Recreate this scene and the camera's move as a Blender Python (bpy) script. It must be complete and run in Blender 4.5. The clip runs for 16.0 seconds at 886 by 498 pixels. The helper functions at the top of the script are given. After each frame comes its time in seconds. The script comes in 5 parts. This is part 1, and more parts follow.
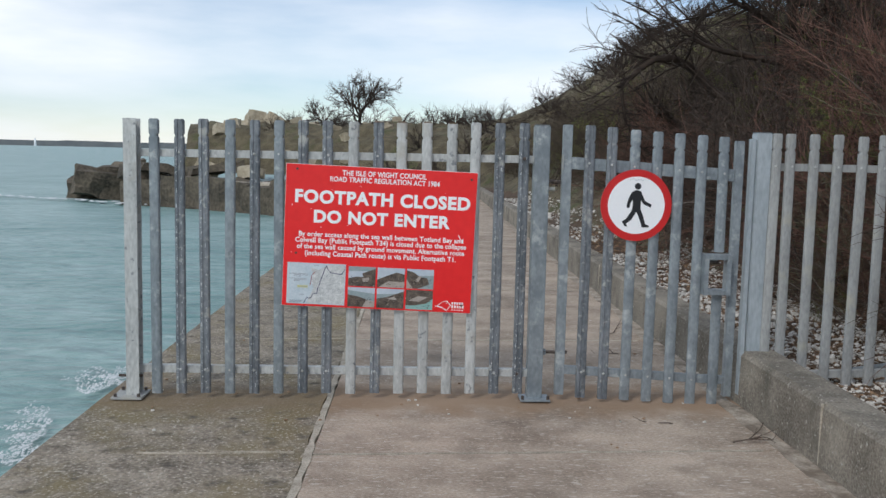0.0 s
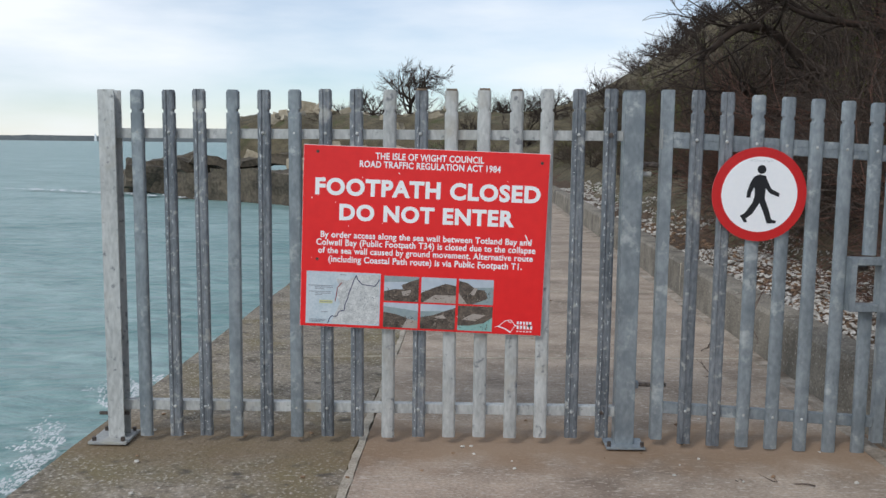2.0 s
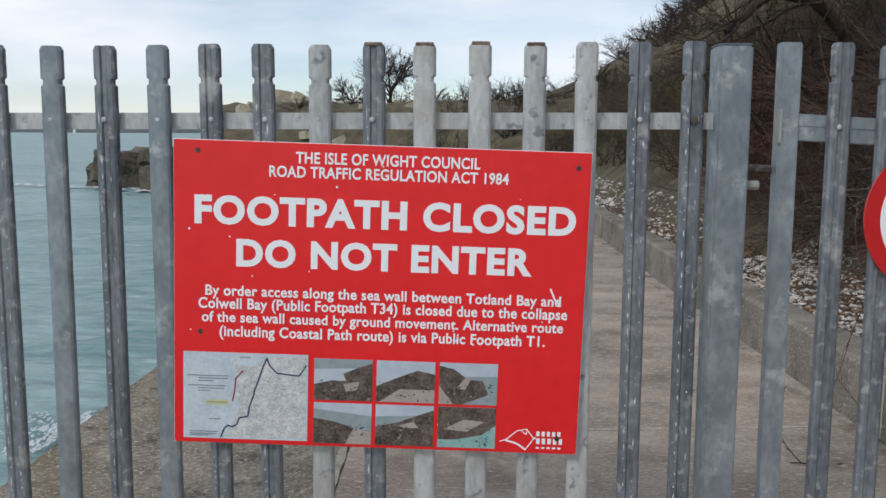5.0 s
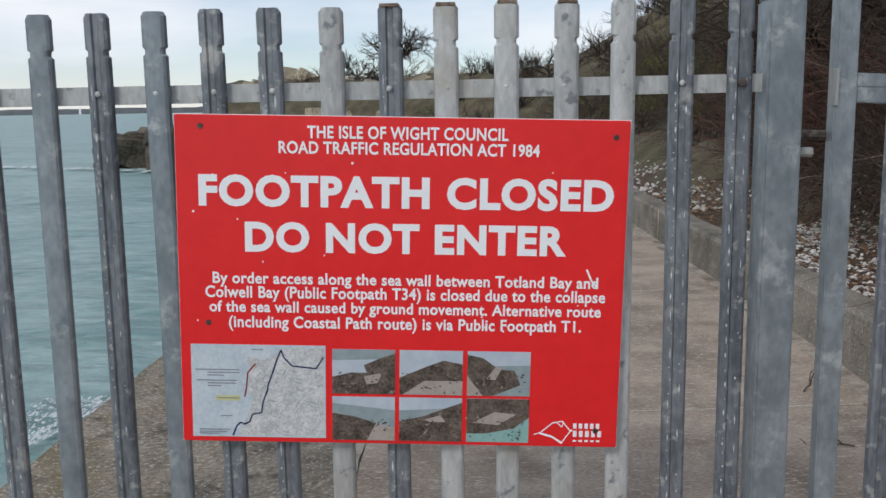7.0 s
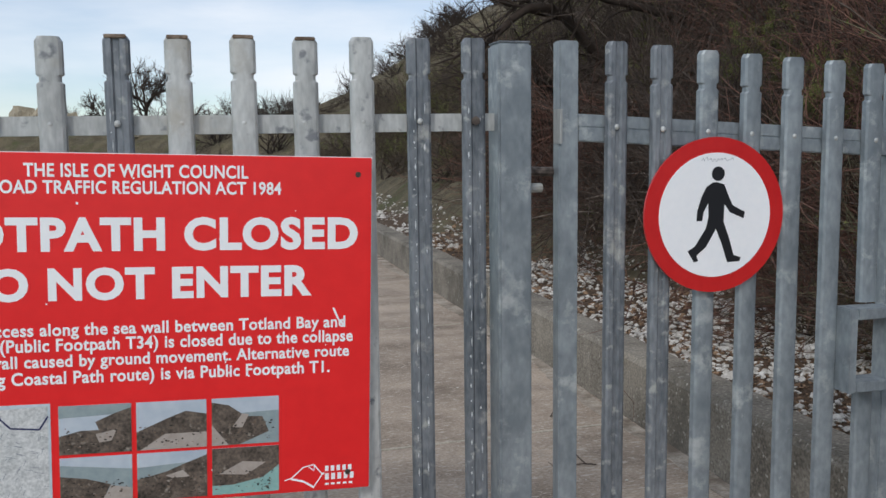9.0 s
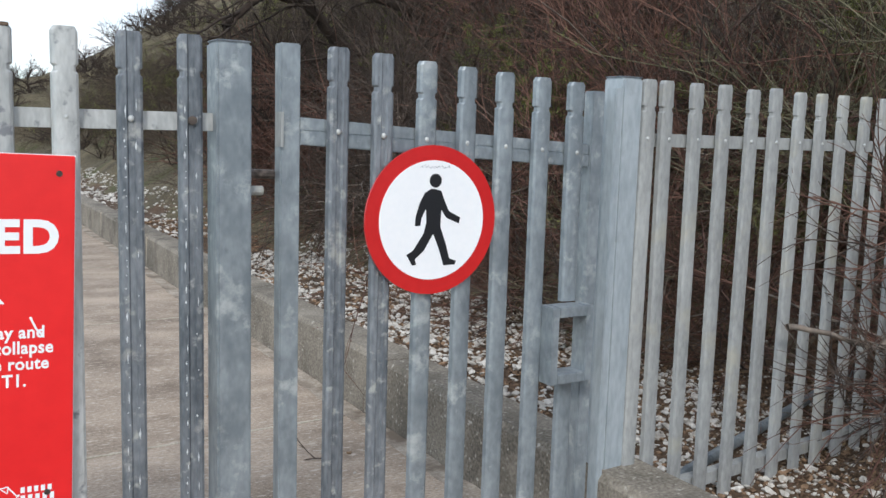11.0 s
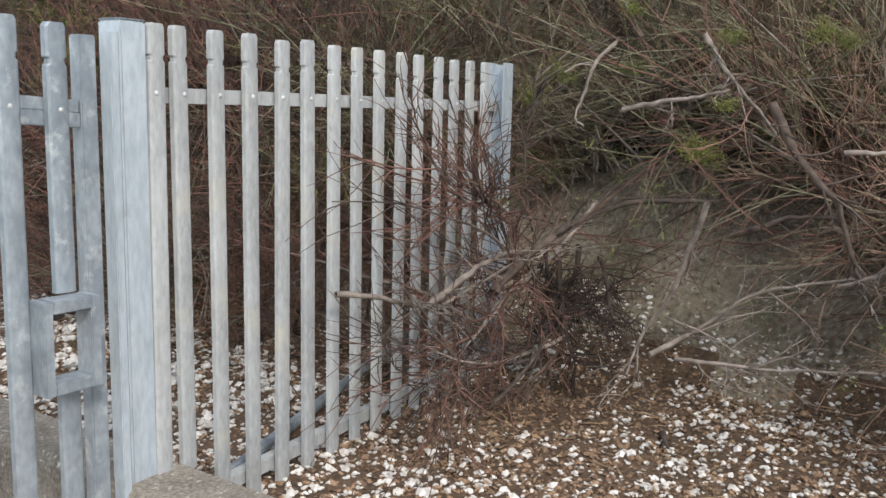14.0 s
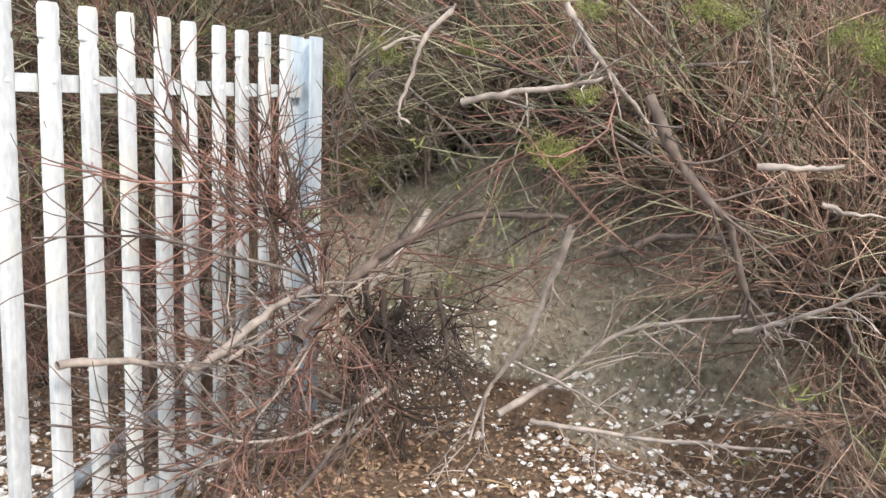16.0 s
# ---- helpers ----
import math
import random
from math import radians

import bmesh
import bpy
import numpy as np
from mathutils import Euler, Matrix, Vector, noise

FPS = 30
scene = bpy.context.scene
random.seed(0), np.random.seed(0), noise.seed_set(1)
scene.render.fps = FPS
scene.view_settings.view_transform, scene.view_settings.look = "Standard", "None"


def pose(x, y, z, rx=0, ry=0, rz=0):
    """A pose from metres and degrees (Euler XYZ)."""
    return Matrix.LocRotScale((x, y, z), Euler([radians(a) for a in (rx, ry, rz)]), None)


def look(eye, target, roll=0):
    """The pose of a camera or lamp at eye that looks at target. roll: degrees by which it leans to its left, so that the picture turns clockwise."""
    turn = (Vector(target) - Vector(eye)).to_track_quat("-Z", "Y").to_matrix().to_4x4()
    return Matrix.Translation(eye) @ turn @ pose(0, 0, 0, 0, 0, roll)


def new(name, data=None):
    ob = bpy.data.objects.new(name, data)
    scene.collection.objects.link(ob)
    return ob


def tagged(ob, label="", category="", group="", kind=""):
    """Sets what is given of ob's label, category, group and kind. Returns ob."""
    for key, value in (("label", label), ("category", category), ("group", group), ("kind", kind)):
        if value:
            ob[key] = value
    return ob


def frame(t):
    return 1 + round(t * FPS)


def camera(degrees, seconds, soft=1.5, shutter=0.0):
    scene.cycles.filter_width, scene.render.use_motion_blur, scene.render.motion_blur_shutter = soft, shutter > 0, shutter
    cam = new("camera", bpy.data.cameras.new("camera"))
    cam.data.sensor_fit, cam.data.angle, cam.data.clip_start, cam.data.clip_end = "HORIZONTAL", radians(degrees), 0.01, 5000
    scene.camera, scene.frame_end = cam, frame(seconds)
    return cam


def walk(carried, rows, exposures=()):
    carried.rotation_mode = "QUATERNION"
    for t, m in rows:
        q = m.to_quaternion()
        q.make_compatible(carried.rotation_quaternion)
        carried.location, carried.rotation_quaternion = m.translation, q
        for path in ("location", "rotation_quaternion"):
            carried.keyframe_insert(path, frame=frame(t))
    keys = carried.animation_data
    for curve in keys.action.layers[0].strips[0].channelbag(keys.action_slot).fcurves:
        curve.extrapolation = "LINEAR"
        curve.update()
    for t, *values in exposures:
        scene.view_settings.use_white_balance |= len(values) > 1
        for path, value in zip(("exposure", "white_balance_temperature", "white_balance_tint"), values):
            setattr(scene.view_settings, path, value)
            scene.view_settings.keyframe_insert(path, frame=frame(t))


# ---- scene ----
cam = camera(52.4, 16.0)
PATH = [
    (0, (1.843, -5.905, 1.637), (1.922, -3.918, 1.427), 1.3),
    (0.5, (1.799, -5.608, 1.597), (1.824, -3.620, 1.380), 0.2),
    (1, (1.782, -5.285, 1.591), (1.817, -3.298, 1.363), -1.6),
    (1.5, (1.848, -4.904, 1.600), (1.848, -2.917, 1.372), 1.7),
    (2, (1.844, -4.588, 1.565), (1.807, -2.602, 1.333), 0.6),
    (2.5, (1.795, -4.212, 1.588), (1.820, -2.226, 1.351), -1.1),
    (3, (1.820, -3.865, 1.583), (1.846, -1.885, 1.303), 1.3),
    (3.5, (1.820, -3.576, 1.565), (1.801, -1.598, 1.271), -0.3),
    (4, (1.780, -3.247, 1.567), (1.807, -1.266, 1.292), -2.0),
    (4.5, (1.828, -2.938, 1.565), (1.867, -0.957, 1.296), -1.0),
    (4.7, (1.853, -2.838, 1.574), (1.855, -0.854, 1.322), 0.3),
    (7, (1.801, -2.510, 1.560), (1.783, -0.534, 1.250), -0.9),
    (7.5, (1.827, -2.519, 1.531), (1.875, -0.538, 1.255), -1.2),
    (8, (1.905, -2.520, 1.550), (1.971, -0.539, 1.281), -1.6),
    (8.5, (1.740, -2.436, 1.582), (2.159, -0.500, 1.310), -0.8),
    (9, (1.854, -2.483, 1.542), (2.356, -0.560, 1.319), -0.7),
    (9.5, (1.884, -2.498, 1.561), (2.490, -0.606, 1.325), -1.1),
    (10, (1.891, -2.503, 1.596), (2.664, -0.677, 1.332), -0.4),
    (10.2, (1.937, -2.520, 1.612), (2.740, -0.709, 1.336), 0.2),
    (12.3, (1.888, -2.470, 1.578), (3.234, -1.006, 1.361), 1.5),
    (12.5, (1.885, -2.558, 1.614), (3.248, -1.113, 1.378), 1.4),
    (13, (1.995, -2.572, 1.598), (3.466, -1.243, 1.336), 0.7),
    (13.5, (2.165, -2.526, 1.606), (3.716, -1.291, 1.342), 2.0),
    (14, (2.407, -2.367, 1.572), (4.045, -1.261, 1.268), 1.3),
    (14.5, (2.623, -2.200, 1.598), (4.346, -1.238, 1.277), 0.2),
    (15, (2.928, -2.135, 1.598), (4.701, -1.269, 1.271), 3.0),
    (15.5, (3.142, -2.074, 1.594), (4.927, -1.236, 1.261), 2.5),
    (16, (3.312, -1.953, 1.609), (5.122, -1.172, 1.272), 2.2),
]
EXPO = [(0, 0.05, 6250, 10), (8, -0.08, 6350, 12), (10, 0.22, 6300, 10), (12.5, 0.95, 6350, 10), (13, 1.0, 6400, 10), (13.5, 1.08, 6500, 11), (14, 1.15, 6600, 12), (14.5, 1.45, 6650, 12), (15, 1.8, 6650, 13), (15.5, 2.02, 6650, 14), (16, 2.18, 6700, 14)]
walk(cam, [(t, look(eye, target, roll)) for t, eye, target, roll in PATH], EXPO)

# ---- light ----
world = bpy.data.worlds.new("world")
scene.world = world
world.use_nodes = True
wn, wl = world.node_tree.nodes, world.node_tree.links
wn.clear()
w_out = wn.new("ShaderNodeOutputWorld")
w_bg = wn.new("ShaderNodeBackground")
w_sky = wn.new("ShaderNodeTexSky")
w_sky.sky_type, w_sky.sun_disc = "NISHITA", False
w_sky.sun_elevation, w_sky.sun_rotation = radians(38), radians(215)
w_sky.air_density, w_sky.dust_density, w_sky.ozone_density = 1.0, 0.0, 4.0
w_co = wn.new("ShaderNodeTexCoord")
w_map = wn.new("ShaderNodeMapping")
w_map.inputs["Scale"].default_value = (1.0, 1.0, 4.5)
w_map.inputs["Location"].default_value = (0.3, 0.1, 0.0)
w_noise = wn.new("ShaderNodeTexNoise")
w_noise.inputs["Scale"].default_value = 1.7
w_noise.inputs["Detail"].default_value = 7
w_noise.inputs["Roughness"].default_value = 0.5
w_ramp = wn.new("ShaderNodeValToRGB")
w_ramp.color_ramp.elements[0].position, w_ramp.color_ramp.elements[1].position = 0.36, 0.66
w_mix = wn.new("ShaderNodeMix")
w_mix.data_type = "RGBA"
w_mix.inputs[7].default_value = (9.6, 9.9, 10.2, 1)
w_bg.inputs["Strength"].default_value = 0.1
wl.new(w_co.outputs["Generated"], w_map.inputs["Vector"])
wl.new(w_map.outputs["Vector"], w_noise.inputs["Vector"])
wl.new(w_noise.outputs["Fac"], w_ramp.inputs["Fac"])
wl.new(w_ramp.outputs["Color"], w_mix.inputs[0])
wl.new(w_sky.outputs["Color"], w_mix.inputs[6])
wl.new(w_mix.outputs[2], w_bg.inputs["Color"])
wl.new(w_bg.outputs["Background"], w_out.inputs["Surface"])

sun = new("sun", bpy.data.lights.new("sun", "SUN"))
sun.data.energy, sun.data.angle, sun.data.color = 1.3, radians(14), (1.0, 0.95, 0.88)
sun.matrix_world = look((-6, -9, 9), (0, 0, 0))

# ---- materials ----


def nodes_of(name):
    m = bpy.data.materials.new(name)
    m.use_nodes = True
    return m, m.node_tree.nodes, m.node_tree.links, m.node_tree.nodes["Principled BSDF"]


def surface(name, dark, light, scale=6.0, rough=0.8, metal=0.0, bump=0.3, fine=60.0, vary=0.15, island=False, stain=None, stain_scale=1.5, stain_at=(0.52, 0.62), stretch=(1, 1, 1), bump_dist=0.01, speck=None):
    """Two-scale noise between two colours, with a bump, a shift for each object and an optional stain."""
    m, n, l, b = nodes_of(name)
    co = n.new("ShaderNodeTexCoord")
    mp = n.new("ShaderNodeMapping")
    mp.inputs["Scale"].default_value = stretch
    info = n.new("ShaderNodeObjectInfo")
    geo = n.new("ShaderNodeNewGeometry")
    rnd = geo.outputs["Random Per Island"] if island else info.outputs["Random"]
    l.new(geo.outputs["Position"], mp.inputs["Vector"])
    big = n.new("ShaderNodeTexNoise")
    big.inputs["Scale"].default_value, big.inputs["Detail"].default_value = scale, 6
    l.new(mp.outputs["Vector"], big.inputs["Vector"])
    small = n.new("ShaderNodeTexNoise")
    small.inputs["Scale"].default_value, small.inputs["Detail"].default_value = fine, 4
    l.new(mp.outputs["Vector"], small.inputs["Vector"])
    add = n.new("ShaderNodeMath")
    add.operation = "ADD"
    l.new(big.outputs["Fac"], add.inputs[0])
    l.new(small.outputs["Fac"], add.inputs[1])
    mul = n.new("ShaderNodeMath")
    mul.operation = "MULTIPLY_ADD"
    mul.inputs[1].default_value, mul.inputs[2].default_value = 1.6, -1.1
    l.new(add.outputs[0], mul.inputs[0])
    sh = n.new("ShaderNodeMath")
    sh.operation = "MULTIPLY_ADD"
    sh.inputs[1].default_value = vary * 2
    l.new(rnd, sh.inputs[0])
    l.new(mul.outputs[0], sh.inputs[2])
    sub = n.new("ShaderNodeMath")
    sub.operation, sub.use_clamp = "SUBTRACT", True
    sub.inputs[1].default_value = vary
    l.new(sh.outputs[0], sub.inputs[0])
    mix = n.new("ShaderNodeMix")
    mix.data_type = "RGBA"
    mix.inputs[6].default_value, mix.inputs[7].default_value = (*dark, 1), (*light, 1)
    l.new(sub.outputs[0], mix.inputs[0])
    col = mix.outputs[2]
    if stain:
        st = n.new("ShaderNodeTexNoise")
        st.inputs["Scale"].default_value, st.inputs["Detail"].default_value = stain_scale, 8
        st.inputs["Roughness"].default_value = 0.65
        l.new(geo.outputs["Position"], st.inputs["Vector"])
        rp = n.new("ShaderNodeValToRGB")
        rp.color_ramp.elements[0].position, rp.color_ramp.elements[1].position = stain_at
        l.new(st.outputs["Fac"], rp.inputs["Fac"])
        mx = n.new("ShaderNodeMix")
        mx.data_type = "RGBA"
        mx.inputs[7].default_value = (*stain, 1)
        l.new(rp.outputs["Color"], mx.inputs[0])
        l.new(col, mx.inputs[6])
        col = mx.outputs[2]
    if speck:
        colour, sc, at = speck
        sp = n.new("ShaderNodeTexNoise")
        sp.inputs["Scale"].default_value, sp.inputs["Detail"].default_value = sc, 3
        l.new(geo.outputs["Position"], sp.inputs["Vector"])
        rp2 = n.new("ShaderNodeValToRGB")
        rp2.color_ramp.elements[0].position, rp2.color_ramp.elements[1].position = at
        l.new(sp.outputs["Fac"], rp2.inputs["Fac"])
        mx2 = n.new("ShaderNodeMix")
        mx2.data_type = "RGBA"
        mx2.inputs[7].default_value = (*colour, 1)
        l.new(rp2.outputs["Color"], mx2.inputs[0])
        l.new(col, mx2.inputs[6])
        col = mx2.outputs[2]
    l.new(col, b.inputs["Base Color"])
    b.inputs["Roughness"].default_value, b.inputs["Metallic"].default_value = rough, metal
    if bump:
        bp = n.new("ShaderNodeBump")
        bp.inputs["Strength"].default_value, bp.inputs["Distance"].default_value = bump, bump_dist
        l.new(add.outputs[0], bp.inputs["Height"])
        l.new(bp.outputs["Normal"], b.inputs["Normal"])
    return m


def plain(name, colour, rough=0.5, metal=0.0):
    m, n, l, b = nodes_of(name)
    b.inputs["Base Color"].default_value = (*colour, 1)
    b.inputs["Roughness"].default_value, b.inputs["Metallic"].default_value = rough, metal
    return m


GALV = surface("galvanised_light", (0.37, 0.38, 0.37), (0.62, 0.63, 0.61), 9, 0.55, 0.2, 0.08, 70, 0.2, stain=(0.40, 0.37, 0.31), stain_scale=3, stain_at=(0.55, 0.7), stretch=(1, 1, 0.35), speck=((0.22, 0.23, 0.24), 26, (0.62, 0.72)))
GALV_DARK = surface("galvanised_dark", (0.10, 0.115, 0.13), (0.27, 0.29, 0.31), 9, 0.5, 0.3, 0.08, 70, 0.15, stain=(0.42, 0.42, 0.40), stain_scale=5, stain_at=(0.60, 0.68), stretch=(1, 1, 0.35), speck=((0.44, 0.45, 0.43), 30, (0.60, 0.74)))
GALV_BLUE = surface("galvanised_spangle", (0.19, 0.22, 0.24), (0.345, 0.385, 0.405), 14, 0.45, 0.3, 0.05, 55, 0.1, stain=(0.47, 0.50, 0.50), stain_scale=9, stain_at=(0.56, 0.66), stretch=(1, 1, 0.5), speck=((0.18, 0.21, 0.23), 11, (0.5, 0.8)))
GALV_BRIGHT = surface("galvanised_bright", (0.28, 0.325, 0.35), (0.46, 0.51, 0.535), 5, 0.5, 0.08, 0.05, 55, 0.1, stain=(0.34, 0.38, 0.40), stain_scale=7, stain_at=(0.56, 0.70), stretch=(1, 1, 0.3))
GALV_CREAM = surface("galvanised_lichen", (0.265, 0.272, 0.265), (0.43, 0.44, 0.425), 6, 0.65, 0.05, 0.08, 70, 0.2, stain=(0.43, 0.41, 0.33), stain_scale=3, stain_at=(0.55, 0.72), stretch=(1, 1, 0.35))
BOLT = surface("bolt_steel", (0.05, 0.04, 0.035), (0.16, 0.13, 0.11), 60, 0.6, 0.5, 0.1)
RED = surface("sign_red", (0.80, 0.012, 0.015), (0.88, 0.018, 0.020), 3, 0.32, 0.0, 0.0, 20, 0.0)
RED_RING = surface("ring_red", (0.55, 0.012, 0.014), (0.62, 0.02, 0.02), 5, 0.35, 0.0, 0.0, 30, 0.0)
WHITE = surface("sign_white", (0.90, 0.915, 0.93), (0.95, 0.955, 0.96), 8, 0.4, 0.0, 0.0, 60, 0.0)
BLACK = plain("sign_black", (0.012, 0.013, 0.016), 0.4)
CONC = surface("walkway_concrete", (0.22, 0.17, 0.124), (0.57, 0.463, 0.362), 2.2, 0.9, 0, 0.6, 70, 0.06, stain=(0.17, 0.13, 0.095), stain_scale=1.1, stain_at=(0.5, 0.72), stretch=(0.75, 1.4, 1), bump_dist=0.006, speck=((0.54, 0.49, 0.42), 70, (0.62, 0.70)))
CONC_EDGE = surface("edge_concrete", (0.10, 0.084, 0.062), (0.41, 0.35, 0.27), 3.6, 0.95, 0, 0.9, 45, 0.06, stain=(0.21, 0.17, 0.09), stain_scale=1.2, stain_at=(0.46, 0.62), bump_dist=0.012, speck=((0.52, 0.47, 0.39), 56, (0.56, 0.70)))
CONC_WALL = surface("wall_concrete", (0.11, 0.095, 0.075), (0.37, 0.33, 0.265), 3.0, 0.95, 0, 0.6, 70, 0.05, stain=(0.10, 0.09, 0.07), stain_scale=1.6, stain_at=(0.5, 0.7), bump_dist=0.008, speck=((0.46, 0.43, 0.37), 40, (0.62, 0.72)))


def worn(m, band, streak, stretch, at):
    """Brown silt caught along the fence line, and pale worn ridges."""
    n, l = m.node_tree.nodes, m.node_tree.links
    b = [q for q in n if q.type == "BSDF_PRINCIPLED"][0]
    col = b.inputs["Base Color"].links[0].from_socket
    geo = n.new("ShaderNodeNewGeometry")
    mp = n.new("ShaderNodeMapping")
    mp.inputs["Scale"].default_value = stretch
    l.new(geo.outputs["Position"], mp.inputs["Vector"])
    t = n.new("ShaderNodeTexNoise")
    t.inputs["Scale"].default_value, t.inputs["Detail"].default_value = 1.0, 5
    l.new(mp.outputs["Vector"], t.inputs["Vector"])
    r = n.new("ShaderNodeValToRGB")
    r.color_ramp.elements[0].position, r.color_ramp.elements[1].position = at
    l.new(t.outputs["Fac"], r.inputs["Fac"])
    a = n.new("ShaderNodeMix")
    a.data_type = "RGBA"
    a.inputs[7].default_value = (*streak, 1)
    l.new(r.outputs["Color"], a.inputs[0])
    l.new(col, a.inputs[6])
    # silt: strongest at the fence line, with a ragged edge
    sx = n.new("ShaderNodeSeparateXYZ")
    l.new(geo.outputs["Position"], sx.inputs[0])
    ab = n.new("ShaderNodeMath")
    ab.operation = "ABSOLUTE"
    l.new(sx.outputs["Y"], ab.inputs[0])
    t2 = n.new("ShaderNodeTexNoise")
    t2.inputs["Scale"].default_value, t2.inputs["Detail"].default_value = 4.0, 6
    l.new(geo.outputs["Position"], t2.inputs["Vector"])
    s = n.new("ShaderNodeMath")
    s.operation = "MULTIPLY_ADD"
    s.inputs[1].default_value = -0.75
    l.new(t2.outputs["Fac"], s.inputs[0])
    l.new(ab.outputs[0], s.inputs[2])
    mr = n.new("ShaderNodeMapRange")
    mr.inputs["From Min"].default_value, mr.inputs["From Max"].default_value = -0.22, 0.08
    mr.inputs["To Min"].default_value, mr.inputs["To Max"].default_value = 0.8, 0.0
    l.new(s.outputs[0], mr.inputs["Value"])
    c = n.new("ShaderNodeMix")
    c.data_type = "RGBA"
    c.inputs[7].default_value = (*band, 1)
    l.new(mr.outputs["Result"], c.inputs[0])
    l.new(a.outputs[2], c.inputs[6])
    l.new(c.outputs[2], b.inputs["Base Color"])


worn(CONC, (0.30, 0.195, 0.115), (0.55, 0.48, 0.40), (16, 46, 1), (0.57, 0.67))
worn(CONC_EDGE, (0.21, 0.15, 0.085), (0.09, 0.075, 0.058), (7, 8, 1), (0.57, 0.72))
JOINT = surface("joint_filler", (0.27, 0.235, 0.18), (0.60, 0.54, 0.44), 9, 0.95, 0, 0.4, 90)
GRIT = surface("wall_foot_grit", (0.27, 0.225, 0.175), (0.60, 0.53, 0.44), 9, 0.95, 0, 0.5, 80, stain=(0.20, 0.16, 0.12), stain_scale=4, stain_at=(0.45, 0.6))
SOIL = surface("bank_soil", (0.046, 0.038, 0.022), (0.185, 0.152, 0.09), 1.6, 1.0, 0, 0.8, 25, 0.0, stain=(0.07, 0.085, 0.025), stain_scale=0.7, stain_at=(0.55, 0.7), bump_dist=0.05)
EARTH = surface("bare_earth", (0.085, 0.07, 0.047), (0.30, 0.255, 0.18), 2.6, 1.0, 0, 0.9, 30, 0.0, stain=(0.10, 0.095, 0.05), stain_scale=1.6, stain_at=(0.52, 0.68), bump_dist=0.04, speck=((0.42, 0.38, 0.30), 34, (0.62, 0.72)))
SHINGLE_BED = surface("shingle_bed", (0.035, 0.022, 0.013), (0.15, 0.095, 0.055), 7, 1.0, 0, 0.8, 45, 0.0, bump_dist=0.02)
PEBBLE_W = surface("pebble_white", (0.38, 0.35, 0.30), (0.74, 0.71, 0.65), 12, 0.8, 0, 0.2, 60, 0.3, island=True)
PEBBLE_B = surface("pebble_brown", (0.08, 0.046, 0.026), (0.34, 0.22, 0.13), 12, 0.8, 0, 0.2, 60, 0.4, island=True)
TWIG = surface("twig_bark", (0.030, 0.021, 0.016), (0.13, 0.096, 0.074), 2.5, 0.95, 0, 0.0, 20, 0.35, island=True)
TWIG_RED = surface("twig_red_bark", (0.052, 0.024, 0.018), (0.23, 0.12, 0.085), 2.5, 0.95, 0, 0.0, 20, 0.35, island=True)
TWIG_OLIVE = surface("twig_olive_bark", (0.06, 0.055, 0.028), (0.25, 0.225, 0.14), 2.5, 0.95, 0, 0.0, 20, 0.4, island=True)
TWIG_PALE = surface("twig_pale_bark", (0.075, 0.058, 0.047), (0.33, 0.275, 0.225), 2.5, 0.95, 0, 0.0, 20, 0.4, island=True)
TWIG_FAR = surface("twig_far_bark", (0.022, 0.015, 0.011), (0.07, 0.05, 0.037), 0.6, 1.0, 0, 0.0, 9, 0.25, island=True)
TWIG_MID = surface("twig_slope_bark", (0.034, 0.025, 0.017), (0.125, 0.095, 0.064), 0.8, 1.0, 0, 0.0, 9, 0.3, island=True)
SPRIG = surface("green_sprig", (0.05, 0.06, 0.010), (0.19, 0.20, 0.045), 4, 0.8, 0, 0.0, 30, 0.4, island=True)
ROCK = surface("sea_rock", (0.045, 0.038, 0.028), (0.17, 0.14, 0.10), 0.9, 0.95, 0, 0.6, 6, 0.15, bump_dist=0.1)
PALE_ROCK = surface("pale_rock", (0.30, 0.25, 0.17), (0.55, 0.48, 0.36), 0.9, 0.95, 0, 0.6, 6, 0.15, bump_dist=0.1)
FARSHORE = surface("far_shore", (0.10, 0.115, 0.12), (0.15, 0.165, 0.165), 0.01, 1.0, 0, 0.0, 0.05)


